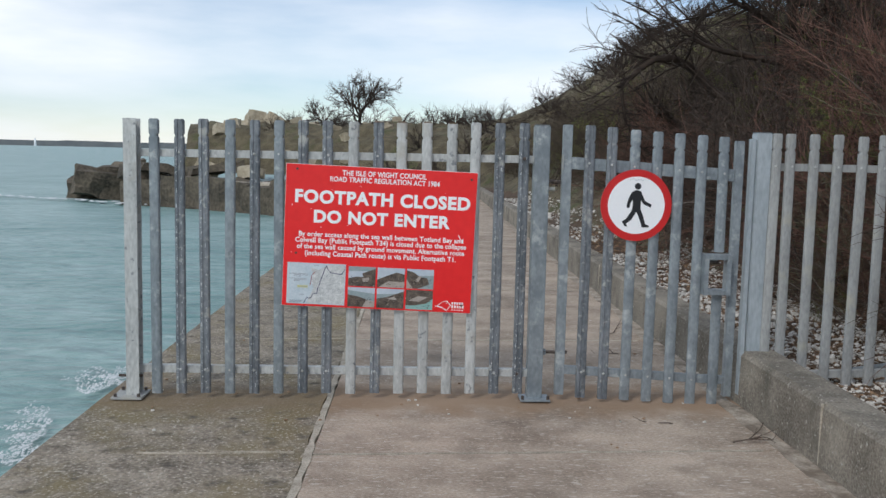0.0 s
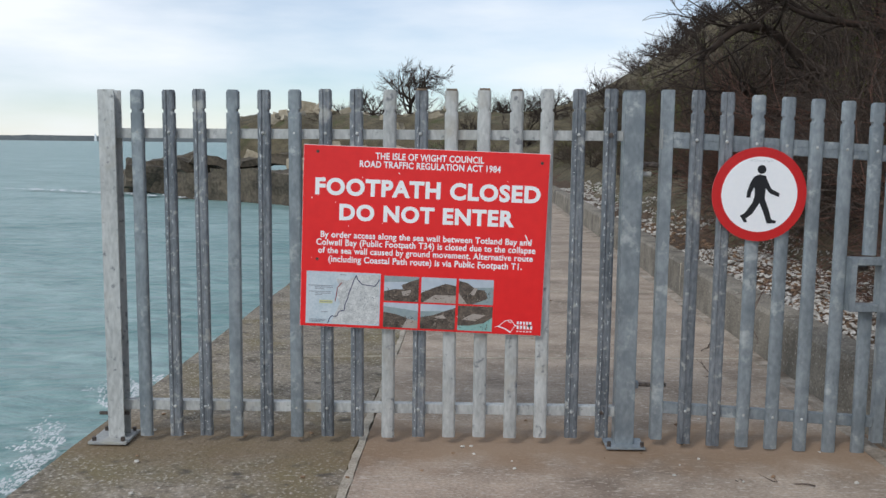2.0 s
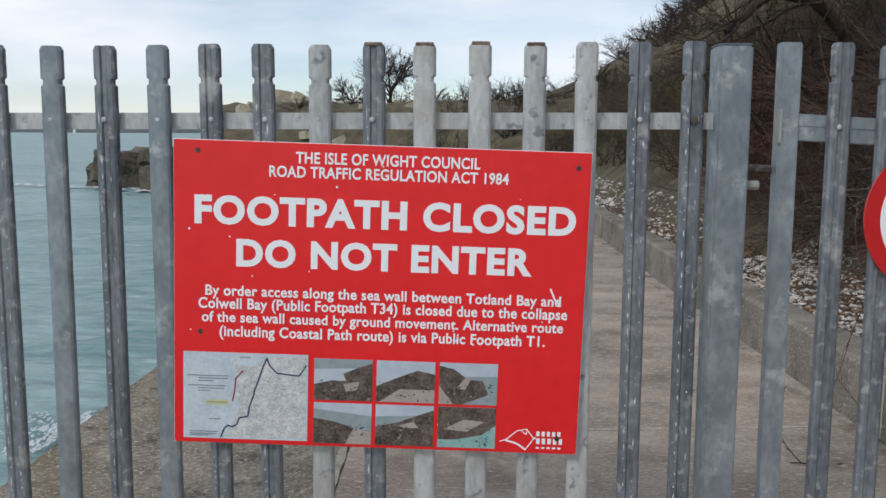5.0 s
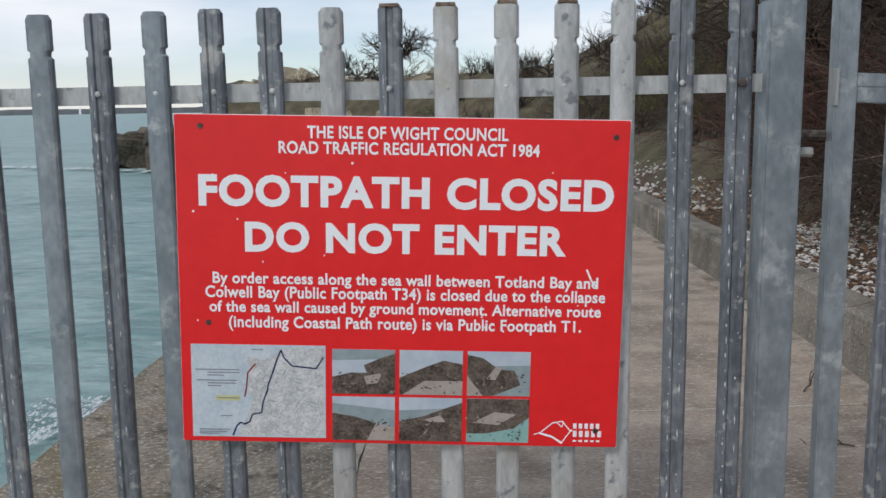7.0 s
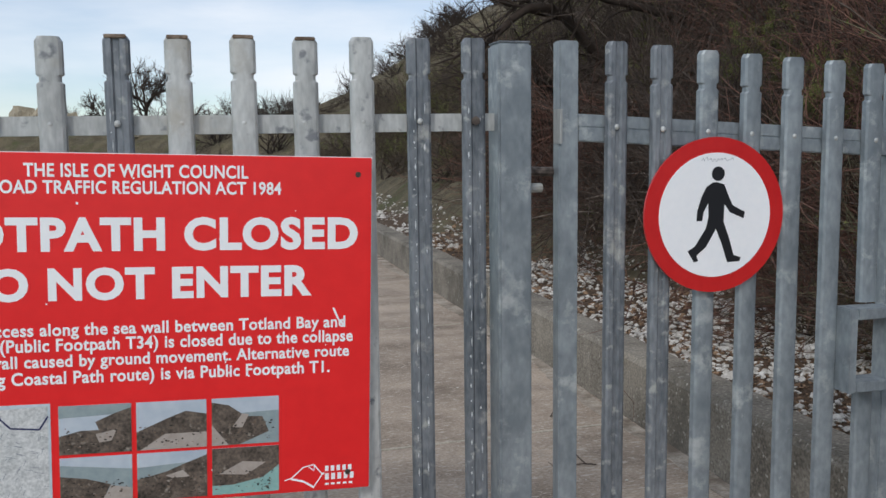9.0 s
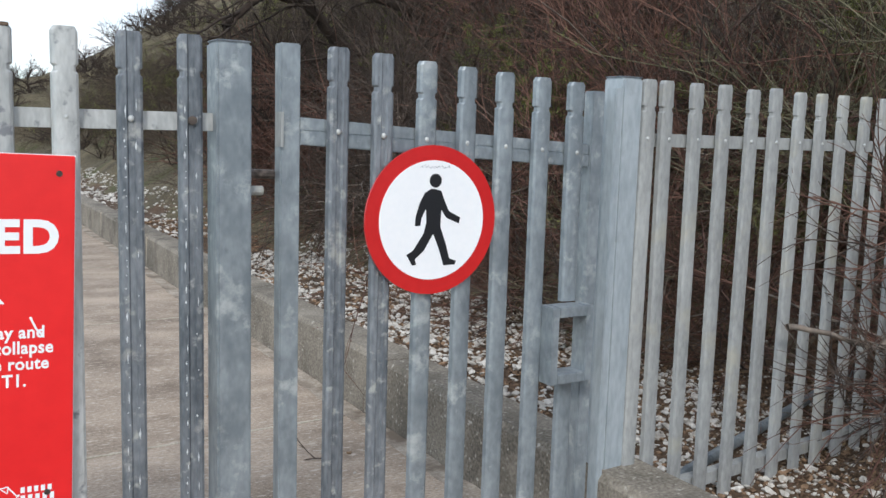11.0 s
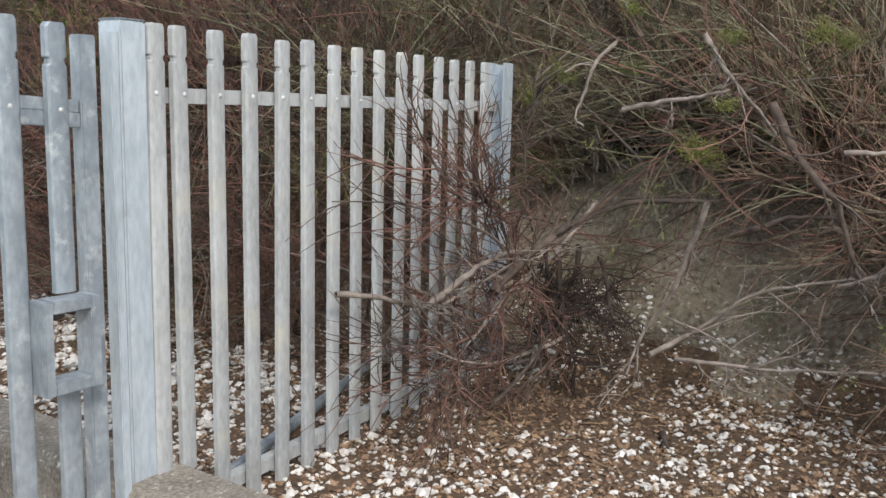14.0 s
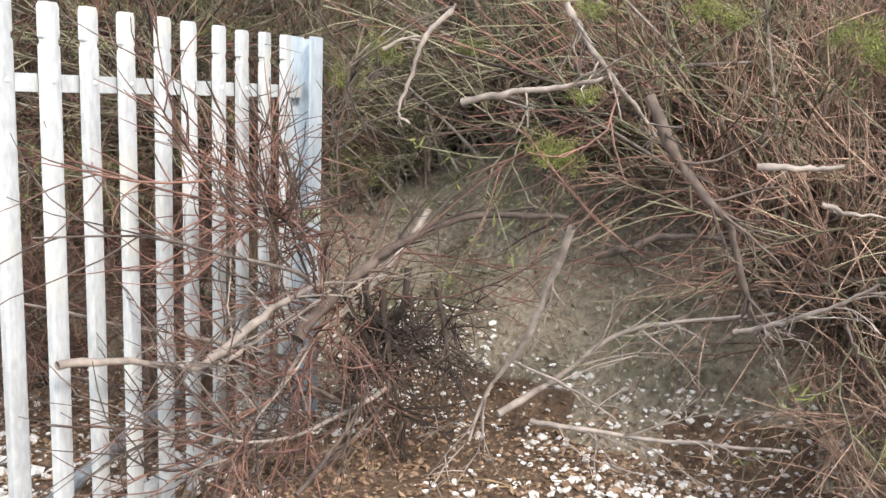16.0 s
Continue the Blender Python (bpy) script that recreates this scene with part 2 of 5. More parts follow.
def sea_material():
    m, n, l, b = nodes_of("sea_water")
    geo = n.new("ShaderNodeNewGeometry")
    big = n.new("ShaderNodeTexNoise")
    big.inputs["Scale"].default_value, big.inputs["Detail"].default_value = 0.35, 5
    mp = n.new("ShaderNodeMapping")
    mp.inputs["Scale"].default_value = (0.55, 1.3, 1)
    l.new(geo.outputs["Position"], mp.inputs["Vector"])
    l.new(mp.outputs["Vector"], big.inputs["Vector"])
    mix = n.new("ShaderNodeMix")
    mix.data_type = "RGBA"
    mix.inputs[6].default_value, mix.inputs[7].default_value = (0.14, 0.27, 0.26, 1), (0.34, 0.48, 0.46, 1)
    # light and dark of the ripples, put into the water's colour by sharpened noise
    shp = n.new("ShaderNodeMapRange")
    shp.inputs["From Min"].default_value, shp.inputs["From Max"].default_value = 0.38, 0.64
    rip = n.new("ShaderNodeTexNoise")
    rip.inputs["Scale"].default_value, rip.inputs["Detail"].default_value, rip.inputs["Distortion"].default_value = 2.3, 6, 0.8
    l.new(mp.outputs["Vector"], rip.inputs["Vector"])
    avg = n.new("ShaderNodeMix")
    avg.inputs[0].default_value = 0.55
    l.new(big.outputs["Fac"], avg.inputs[2])
    l.new(rip.outputs["Fac"], avg.inputs[3])
    l.new(avg.outputs[0], shp.inputs["Value"])
    l.new(shp.outputs["Result"], mix.inputs[0])
    foam = n.new("ShaderNodeTexNoise")
    foam.inputs["Scale"].default_value, foam.inputs["Detail"].default_value, foam.inputs["Roughness"].default_value = 1.3, 9, 0.7
    l.new(mp.outputs["Vector"], foam.inputs["Vector"])
    rp = n.new("ShaderNodeValToRGB")
    rp.color_ramp.elements[0].position, rp.color_ramp.elements[1].position = 0.60, 0.74
    l.new(foam.outputs["Fac"], rp.inputs["Fac"])
    mx = n.new("ShaderNodeMix")
    mx.data_type = "RGBA"
    mx.inputs[7].default_value = (0.55, 0.62, 0.62, 1)
    l.new(rp.outputs["Color"], mx.inputs[0])
    l.new(mix.outputs[2], mx.inputs[6])
    l.new(mx.outputs[2], b.inputs["Base Color"])
    b.inputs["Roughness"].default_value = 0.38
    b.inputs["Specular IOR Level"].default_value = 0.35
    w = n.new("ShaderNodeTexNoise")
    w.inputs["Scale"].default_value, w.inputs["Detail"].default_value = 1.6, 7
    l.new(mp.outputs["Vector"], w.inputs["Vector"])
    bp = n.new("ShaderNodeBump")
    bp.inputs["Strength"].default_value, bp.inputs["Distance"].default_value = 1.0, 0.45
    l.new(w.outputs["Fac"], bp.inputs["Height"])
    l.new(bp.outputs["Normal"], b.inputs["Normal"])
    return m


SEA = sea_material()
FOAM = surface("sea_foam", (0.55, 0.6, 0.6), (0.8, 0.82, 0.82), 3, 0.8, 0, 0.5, 20)

# ---- tools ----


def mesh_of(name, bm, material, smooth=False):
    me = bpy.data.meshes.new(name)
    bm.to_mesh(me)
    bm.free()
    me.materials.append(material)
    if smooth:
        for p in me.polygons:
            p.use_smooth = True
    return me


def part(name, bm, material, parent, label="", smooth=False):
    ob = new(name, mesh_of(name, bm, material, smooth))
    ob.parent = parent
    if label:
        tagged(ob, label)
    return ob


def thing(name, at, label, category, group="", rz=0.0, kind=""):
    ob = new(name)
    ob.matrix_basis = pose(*at, 0, 0, rz)
    return tagged(ob, label, category, group, kind)


def box(bm, cx, cy, cz, sx, sy, sz, m=None, bevel=0.0):
    r = bmesh.ops.create_cube(bm, size=1.0)
    vs = r["verts"]
    for v in vs:
        v.co = Vector((v.co.x * sx + cx, v.co.y * sy + cy, v.co.z * sz + cz))
        if m:
            v.co = m @ v.co
    if bevel:
        es = {e for v in vs for e in v.link_edges}
        bmesh.ops.bevel(bm, geom=list(es), offset=bevel, segments=2, affect="EDGES")
    return bm


def boxed(*a, **k):
    return box(bmesh.new(), *a, **k)


def rod(bm, a, b, r, r2=None, sides=10):
    a, b = Vector(a), Vector(b)
    d = b - a
    m = Matrix.Translation((a + b) / 2) @ d.to_track_quat("Z", "Y").to_matrix().to_4x4()
    bmesh.ops.create_cone(bm, cap_ends=True, segments=sides, radius1=r, radius2=r if r2 is None else r2, depth=d.length, matrix=m)
    return bm


def data_mesh(name, verts, faces, material, smooth=False):
    me = bpy.data.meshes.new(name)
    me.from_pydata(verts, [], faces)
    me.materials.append(material)
    if smooth:
        me.polygons.foreach_set("use_smooth", [True] * len(me.polygons))
    me.update()
    return me


# ---- the plan: the walkway runs straight on and bends away to the sea far off ----


def bend(y):
    return 0.014 * y - 0.05 * max(0.0, y - 29.0) ** 2


def far(x, y):
    """The headland's own axes, turned a little from the path's."""
    u, v, c, n = x - 2.616, y + 5.794, math.cos(radians(7.2)), math.sin(radians(7.2))
    return 1.87 + u * c + v * n, -5.857 - u * n + v * c


SEA_Z = -1.6
FALL = 0.001  # crossfall of the path towards the sea


def fall(x):
    return FALL * (x - 2.4)


EDGE_X, JOINT_X, WALL_X, WALL_W, WALL_H = -0.14, 1.34, 4.09, 0.28, 0.35


def smooth01(a, b, v):
    u = min(1.0, max(0.0, (v - a) / (b - a)))
    return u * u * (3 - 2 * u)


def toe_of(y):
    """How far from the wall the earth begins: a wide shingle bay before the side panel, a narrow strip beyond it."""
    return 2.6 - 1.0 * smooth01(0.2, 2.0, y) - 0.15 * max(0.0, min(y, 9.0) - 2.0)


def bank_height(x, y):
    d = x - (WALL_X + WALL_W + bend(y))
    xo = x + 0.75 - 0.125 * (y + 5.86)
    top = 3.0 + 8.5 * smooth01(0.0, 16.0, xo)
    toe = max(0.45, toe_of(y)) + 0.2 * noise.noise(Vector((x * 0.2, y * 0.45, 3.1)))
    rise = max(0.0, d - toe)
    steep = 1.0 - smooth01(0.6, 2.2, y)
    h = 0.66 * rise + steep * 0.4 * min(rise, 0.9)
    h = top * (1 - math.exp(-h / top))
    n = 0.5 * noise.noise(Vector((x * 0.5, y * 0.5, 0))) + 0.22 * noise.noise(Vector((x * 1.7, y * 1.7, 5)))
    floor_z = 0.10 + 0.20 * smooth01(0.3, 1.8, y) + 0.03 * max(0.0, min(d, 2))
    return floor_z + h + n * smooth01(0, 1.5, rise) * 0.9 + 0.03 * noise.noise(Vector((x * 2.1, y * 2.1, 9)))


# ---- the sea ----


def build_sea():
    verts, faces = [], []
    ys = [-40, -12, -6, -3] + [i * 0.8 for i in range(0, 40)] + [34, 40, 50, 65, 90, 140, 250, 500, 1200, 4500]
    xs = [-4500, -1200, -500, -220, -120, -70, -45] + [-32 + i * 0.8 for i in range(40)] + [2, 8, 40, 300, 4500]
    for y in ys:
        for x in xs:
            near = 1 if -33 < x < 2 and y < 33 else 0
            z = 0.10 * noise.noise(Vector((x * 0.5, y * 0.9, 2))) + 0.05 * noise.noise(Vector((x * 1.4, y * 1.9, 7)))
            verts.append((x, y, SEA_Z + z * near))
    w = len(xs)
    for j in range(len(ys) - 1):
        for i in range(w - 1):
            k = j * w + i
            faces.append((k, k + 1, k + w + 1, k + w))
    tagged(new("water", data_mesh("water", verts, faces, SEA, True)), "grey-green choppy sea reaching to the horizon", "sea", kind="structure")


build_sea()

# ---- far shore with a lighthouse ----
verts, faces = [], []
N = 120
for i in range(N + 1):
    x = -3400 + 3600 * i / N
    h = 16 + 9 * noise.noise(Vector((i * 0.11, 0, 0))) + 3 * noise.noise(Vector((i * 0.9, 0, 4)))
    h *= 0.55 + 0.45 * smooth01(0, 40, i)
    verts += [(x, 3000, -3), (x, 3010, h), (x, 3200, h), (x, 3210, -3)]
    if i:
        k = 4 * i
        faces += [(k - 4, k, k + 1, k - 3), (k - 3, k + 1, k + 2, k - 2), (k - 2, k + 2, k + 3, k - 1)]
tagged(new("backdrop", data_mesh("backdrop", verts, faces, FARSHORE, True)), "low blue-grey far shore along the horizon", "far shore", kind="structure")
house = thing("lighthouse", (-1210, 2980, -2), "small white lighthouse on the far shore", "lighthouse")
part("tower", rod(bmesh.new(), (0, 0, 0), (0, 0, 20), 4, 3, 16), WHITE, house)
part("lantern", rod(bmesh.new(), (0, 0, 20), (0, 0, 25), 2.4, 1.8, 12), WHITE, house)

# ---- walkway: edge strip and inner slabs ----


def cross_y(k, x):
    """The joint across the walkway, number k, at x."""
    return -1.10 + 3.02 * k + 0.05 * (x - 2.2)


def slab(bm, x0, x1, y0f, y1f, top, depth, rough=0.0, steps=6):
    """A slab between two x offsets of the bend and two lines across, with a slightly uneven top."""
    cols = []
    for i in range(steps + 1):
        for j in range(steps + 1):
            yy = y0f(x0) + (y1f(x0) - y0f(x0)) * j / steps
            off = x0 + (x1 - x0) * i / steps
            yy += 0.05 * (off - x0)
            z = top + rough * noise.noise(Vector((off * 2.3, yy * 2.3, 1)))
            jag = 0.0
            if i == steps and rough > 0.004:
                jag = 0.02 * noise.noise(Vector((yy * 3.1, 0, 0)))
            cols.append(bm.verts.new((off + jag + bend(yy), yy, z)))
    w = steps + 1
    for i in range(steps):
        for j in range(steps):
            k = i * w + j
            bm.faces.new((cols[k], cols[k + w], cols[k + w + 1], cols[k + 1]))
    rim = [cols[j] for j in range(w)] + [cols[i * w + steps] for i in range(1, w)] + [cols[steps * w + j] for j in range(steps - 1, -1, -1)] + [cols[i * w] for i in range(steps - 1, 0, -1)]
    low = [bm.verts.new((v.co.x, v.co.y, top - depth)) for v in rim]
    for a in range(len(rim)):
        b = (a + 1) % len(rim)
        bm.faces.new((rim[a], rim[b], low[b], low[a]))
    bmesh.ops.recalc_face_normals(bm, faces=bm.faces)
    return bm


walkway = thing("pavement", (0, 0, 0), "worn concrete sea-wall footpath of broad slabs", "footpath", kind="structure")
walkway.matrix_basis = pose(0, 0, -2.4 * FALL) @ Matrix.Rotation(-math.atan(FALL), 4, Vector((0.014, 1, 0)).normalized())
for k in range(-6, 10):
    g = 0.012
    part("slab", slab(bmesh.new(), JOINT_X + 0.025, WALL_X - 0.0, lambda x, k=k: cross_y(k, x) + g, lambda x, k=k: cross_y(k + 1, x) - g, 0.0, 0.14, 0.003, 5 if k < 6 else 9), CONC, walkway)
    part("edge_slab", slab(bmesh.new(), EDGE_X, JOINT_X - 0.025, lambda x, k=k: cross_y(k, x) + 0.06 + 0.004, lambda x, k=k: cross_y(k + 1, x) + 0.06 - 0.004, -0.006, 0.3, 0.011, 12), CONC_EDGE, walkway, "rough exposed-aggregate edge strip")
# filler under the joints, and the sea wall's body below
bm = bmesh.new()
prev = None
for j in range(0, 104):
    y = -20 + j * 0.6
    row = [bm.verts.new((EDGE_X + 0.01 + bend(y), y, -2.6)), bm.verts.new((EDGE_X + 0.015 + bend(y), y, -0.03)), bm.verts.new((WALL_X + bend(y), y, -0.012))]
    if prev:
        bm.faces.new((prev[0], row[0], row[1], prev[1]))
        bm.faces.new((prev[1], row[1], row[2], prev[2]))
    prev = row
bmesh.ops.recalc_face_normals(bm, faces=bm.faces)
part("filler", bm, JOINT, walkway, "pale mortar filler in the joints")


def ribbon(pts, w0, w1, seed):
    """A thin uneven mortar strip along points on the path, just proud of it."""
    bm = bmesh.new()
    rows = []
    for i, p in enumerate(pts):
        q = pts[min(i + 1, len(pts) - 1)]
        o = pts[max(i - 1, 0)]
        t = Vector((q[0] - o[0], q[1] - o[1], 0)).normalized()
        s = Vector((-t.y, t.x, 0))
        a = w0 + (w1 - w0) * (0.5 + 0.5 * (0.7 * noise.noise(Vector((i * 0.19, seed, 0))) + 0.45 * noise.noise(Vector((i * 0.71, seed, 7)))))
        c = w0 + (w1 - w0) * (0.5 + 0.5 * noise.noise(Vector((i * 0.27, seed + 5, 0))))
        m = Vector((p[0], p[1], 0)) + s * 0.5 * w1 * noise.noise(Vector((i * 0.09, seed, 3)))
        rows.append([bm.verts.new(m + s * a + Vector((0, 0, -0.03))), bm.verts.new(m + s * a + Vector((0, 0, 0.003))), bm.verts.new(m - s * c + Vector((0, 0, 0.003))), bm.verts.new(m - s * c + Vector((0, 0, -0.03)))])
    for r0, r1 in zip(rows, rows[1:]):
        for k in range(3):
            bm.faces.new((r0[k], r1[k], r1[k + 1], r0[k + 1]))
    bmesh.ops.recalc_face_normals(bm, faces=bm.faces)
    return bm


part("mortar_strip", ribbon([(JOINT_X + bend(y), y) for y in [-6 + 0.05 * i for i in range(440)]], 0.001, 0.040, 1), JOINT, walkway, "ragged pale mortar joint")
for k in range(-2, 7):
    part("mortar_strip", ribbon([(x + bend(cross_y(k, x)), cross_y(k, x) + 0.003) for x in [JOINT_X + 0.03 + 0.11 * i for i in range(24)]], 0.003, 0.017, 10 + k), JOINT, walkway, "thin pale cross joint")
for k in range(-1, 5):
    part("mortar_strip", ribbon([(x + bend(cross_y(k, x)), cross_y(k, x) + 0.05 + 0.03 * noise.noise(Vector((x * 2.1, k, 0)))) for x in [0.42 + 0.06 * i for i in range(15)]], 0.0, 0.012, 60 + k), JOINT, walkway, "thin pale crack across the edge strip")
part("mortar_strip", ribbon([(WALL_X - 0.055 + bend(y), y) for y in [-5 + 0.12 * i for i in range(220)]], 0.01, 0.105, 40), GRIT, walkway, "pale grit along the foot of the wall")

# ---- low retaining wall ----
low_wall = thing("wall_low", (0, 0, 0.01), "low weathered concrete retaining wall beside the path", "wall", kind="structure")
for k in range(-7, 12):
    y0, y1 = 1.78 + 3.05 * k + 0.006, 1.78 + 3.05 * (k + 1) - 0.006
    bm = bmesh.new()
    n = 6 if y1 < 29 else 10
    rings = []
    for j in range(n + 1):
        y = y0 + (y1 - y0) * j / n
        x = WALL_X + bend(y)
        h = WALL_H + 0.008 * noise.noise(Vector((y * 1.7, 3, 0)))
        wob = 0.008 * noise.noise(Vector((y * 2.0, 0, 1)))
        rings.append([bm.verts.new(c) for c in ((x, y, -0.2), (x + 0.012, y, h - 0.03), (x + 0.035 + wob, y, h), (x + WALL_W - 0.03 + wob, y, h), (x + WALL_W, y, h - 0.03), (x + WALL_W, y, -0.2))])
    for a, b in zip(rings, rings[1:]):
        for i in range(6):
            bm.faces.new((a[i], b[i], b[(i + 1) % 6], a[(i + 1) % 6]))
    bm.faces.new(rings[0])
    bm.faces.new(rings[-1][::-1])
    bmesh.ops.recalc_face_normals(bm, faces=bm.faces)
    part("wall_block", bm, CONC_WALL, low_wall)
bm = bmesh.new()
for k in range(-2, 9):
    y = 1.78 + 3.05 * k
    box(bm, WALL_X + bend(y) + 0.012, y, 0.17, 0.012, 0.016, 0.34, bevel=0.002)
part("mortar_joint", bm, JOINT, low_wall, "pale mortar joints between wall blocks")

# ---- bank ----


def build_bank():
    verts, faces = [], []
    ys = [-22 + 2.3 * i for i in range(8)] + [-4 + 0.2 * i for i in range(70)] + [10 + 0.7 * i for i in range(60)] + [54 + 3 * i for i in range(9)] + [85, 100]
    ds = [0.02 + 0.16 * i for i in range(30)] + [4.9 + 0.5 * i for i in range(22)] + [16.5 + 2.5 * i for i in range(16)] + [60, 75]
    for y in ys:
        yb = min(y, 47 + (y - 47) * 0.1) if y > 47 else y
        for d in ds:
            x = WALL_X + WALL_W + bend(yb) + d - 0.02
            verts.append((x, y, bank_height(x, y)))
    w = len(ds)
    for j in range(len(ys) - 1):
        for i in range(w - 1):
            k = j * w + i
            faces.append((k, k + 1, k + w + 1, k + w))
    me = data_mesh("ground", verts, faces, SOIL, True)
    me.materials.append(SHINGLE_BED)
    me.materials.append(EARTH)
    for p in me.polygons:
        c = p.center
        d = c.x - (WALL_X + WALL_W + bend(c.y))
        if d < max(0.55, toe_of(c.y) + 0.05) + 0.25 * noise.noise(Vector((c.x, c.y, 4))) and c.y < 30:
            p.material_index = 1
        elif -3.2 < c.y < 1.2 and d < 4.4 + 0.3 * noise.noise(Vector((c.x, c.y, 6))):
            p.material_index = 2
    tagged(new("ground", me), "steep brown earth bank rising behind a shingle strip", "bank", kind="structure")


build_bank()

import collections

from mathutils.geometry import tessellate_polygon

# ---- palisade fence ----
HALF = [(-0.034, 0.022), (-0.031, 0.006), (-0.024, 0.001), (-0.011, 0.0), (-0.006, 0.006)]
PROFILE = HALF + [(-x, y) for x, y in HALF[::-1]]
HALF_FLAT = HALF[:3] + [(-0.012, -0.001), (-0.005, -0.0015)]
PROFILE_FLAT = HALF_FLAT + [(-x, y) for x, y in HALF_FLAT[::-1]]


def pale_mesh(z0, z1, notch=True, PROFILE=PROFILE_FLAT):
    """A rolled steel pale with lips and a middle groove, a chamfered top and two notches near it."""
    bm = bmesh.new()
    levels = [(z0, 1.0), (z1 - 0.125, 1.0)]
    if notch:
        levels += [(z1 - 0.118, 1.0), (z1 - 0.112, 0.80), (z1 - 0.100, 0.80), (z1 - 0.094, 1.0)]
    levels += [(z1 - 0.012, 1.0), (z1, 0.78)]
    t = 0.0025
    rings = []
    for z, s in levels:
        ring = []
        for x, y in PROFILE:
            sx = s if abs(x) > 0.02 else 1.0
            ring.append(bm.verts.new((x * sx, y, z)))
        for x, y in PROFILE[::-1]:
            sx = s if abs(x) > 0.02 else 1.0
            ring.append(bm.verts.new((x * sx * 0.92, y + t, z)))
        rings.append(ring)
    n = len(rings[0])
    for a, b in zip(rings, rings[1:]):
        for i in range(n):
            bm.faces.new((a[i], a[(i + 1) % n], b[(i + 1) % n], b[i]))
    h = len(PROFILE)
    for r in (rings[0], rings[-1]):
        for i in range(h - 1):
            bm.faces.new((r[i], r[i + 1], r[n - 2 - i], r[n - 1 - i]))
    bmesh.ops.recalc_face_normals(bm, faces=bm.faces)
    return bm


def rivet_mesh():
    bm = bmesh.new()
    bmesh.ops.create_uvsphere(bm, u_segments=8, v_segments=5, radius=0.009)
    for v in bm.verts:
        v.co.y *= 0.6
    return bm


def angle_rail(length, h=0.05, d=0.045, t=0.006):
    """An angle-iron rail along x: an upright leaf and a leaf going back."""
    bm = bmesh.new()
    box(bm, length / 2, 0, 0, length, t, h, bevel=0.001)
    box(bm, length / 2, d / 2 + t / 2, h / 2 - t / 2, length, d, t, bevel=0.001)
    return bm


def shared(name, me, parent, m, label=""):
    ob = new(name, me)
    ob.parent = parent
    ob.matrix_basis = m
    if label:
        tagged(ob, label)
    return ob


PALE_SHORT = mesh_of("pale", pale_mesh(0.09, 1.82), GALV_CREAM)
PALE_ON_WALL = mesh_of("pale", pale_mesh(0.33, 1.82), GALV_CREAM)
PALE_GATE = mesh_of("pale", pale_mesh(0.045, 1.845), GALV_BLUE)
PALE_GATE_DARK = mesh_of("pale", pale_mesh(0.040, 1.850, True, PROFILE), GALV_DARK)
RIVET = mesh_of("rivet", rivet_mesh(), GALV, True)

RUST = surface("rust_stain", (0.09, 0.055, 0.035), (0.30, 0.23, 0.17), 40, 0.9, 0.0, 0.1, 120, 0.2)
ZINC = surface("zinc_run", (0.52, 0.55, 0.56), (0.78, 0.80, 0.80), 30, 0.6, 0.1, 0.1, 90, 0.2)


def zinc_runs(seed, low):
    """Broken beads of thick zinc down the face of a pale."""
    bm = bmesh.new()
    r = random.Random(seed)
    for x0, gap in ((-0.017, 0.018), (0.013, 0.07)):
        z = low + 0.03
        while z < 1.60:
            h = r.choice((0.006, 0.008, 0.012, 0.03, 0.05)) * r.uniform(0.7, 1.2)
            w = r.uniform(0.004, 0.008)
            x = x0 + r.uniform(-0.003, 0.003)
            v = [bm.verts.new(p) for p in ((x - w / 2, 0.0012, z + h * 0.5), (x, 0.0012, z), (x + w / 2, 0.0012, z + h * 0.5), (x, 0.0012, z + h), (x, -0.0018, z + h * 0.5))]
            for a in range(4):
                bm.faces.new((v[a], v[(a + 1) % 4], v[4]))
            z += h + r.uniform(0.3, 1.8) * gap
    return bm


fence = thing("palisade_fence", (0, 0, 0), "galvanised steel palisade fence panel across the path", "fence")
part("top_rail", angle_rail(2.62), GALV, fence).matrix_basis = pose(0.07, 0.012, 1.603, 0, -0.25)
part("bottom_rail", angle_rail(2.62), GALV, fence).matrix_basis = pose(0.07, 0.012, 0.182 + fall(0.04), 0, -math.degrees(math.atan(FALL)))
rng = random.Random(4)
DARK = {1, 2, 4, 6, 7, 9, 14, 15}
BLUISH = {0, 3, 5}
for i in range(16):
    x = 0.204 + 0.1594 * i
    z = 0.008 * noise.noise(Vector((i * 0.7, 2, 0))) + 0.019 + 0.0105 * x
    low = 0.002 + fall(x)
    if i in DARK:
        me = mesh_of("pale", pale_mesh(low, 1.80, True, PROFILE), GALV_DARK)
    else:
        me = mesh_of("pale", pale_mesh(low, 1.80), GALV_BLUE if i in BLUISH else GALV)
    pale = shared("pale", me, fence, pose(x, -0.022, z, 0, rng.uniform(-0.25, 0.25), rng.uniform(-4, 4)))
    if i in DARK:
        tagged(part("zinc_run", zinc_runs(i, low), ZINC, pale, "pale broken runs of zinc"), kind="stuff")
    if i in (9, 10, 11, 12):
        part("rust_edge", boxed(0, 0.001, 1.797, 0.054, 0.009, 0.010, bevel=0.002), RUST, pale, "rusty cut top edge")
    shared("rivet", RIVET, fence, pose(x, -0.020, 1.607 + 0.004 * x))
    shared("rivet", RIVET, fence, pose(x, -0.020, 0.186 + fall(x)))
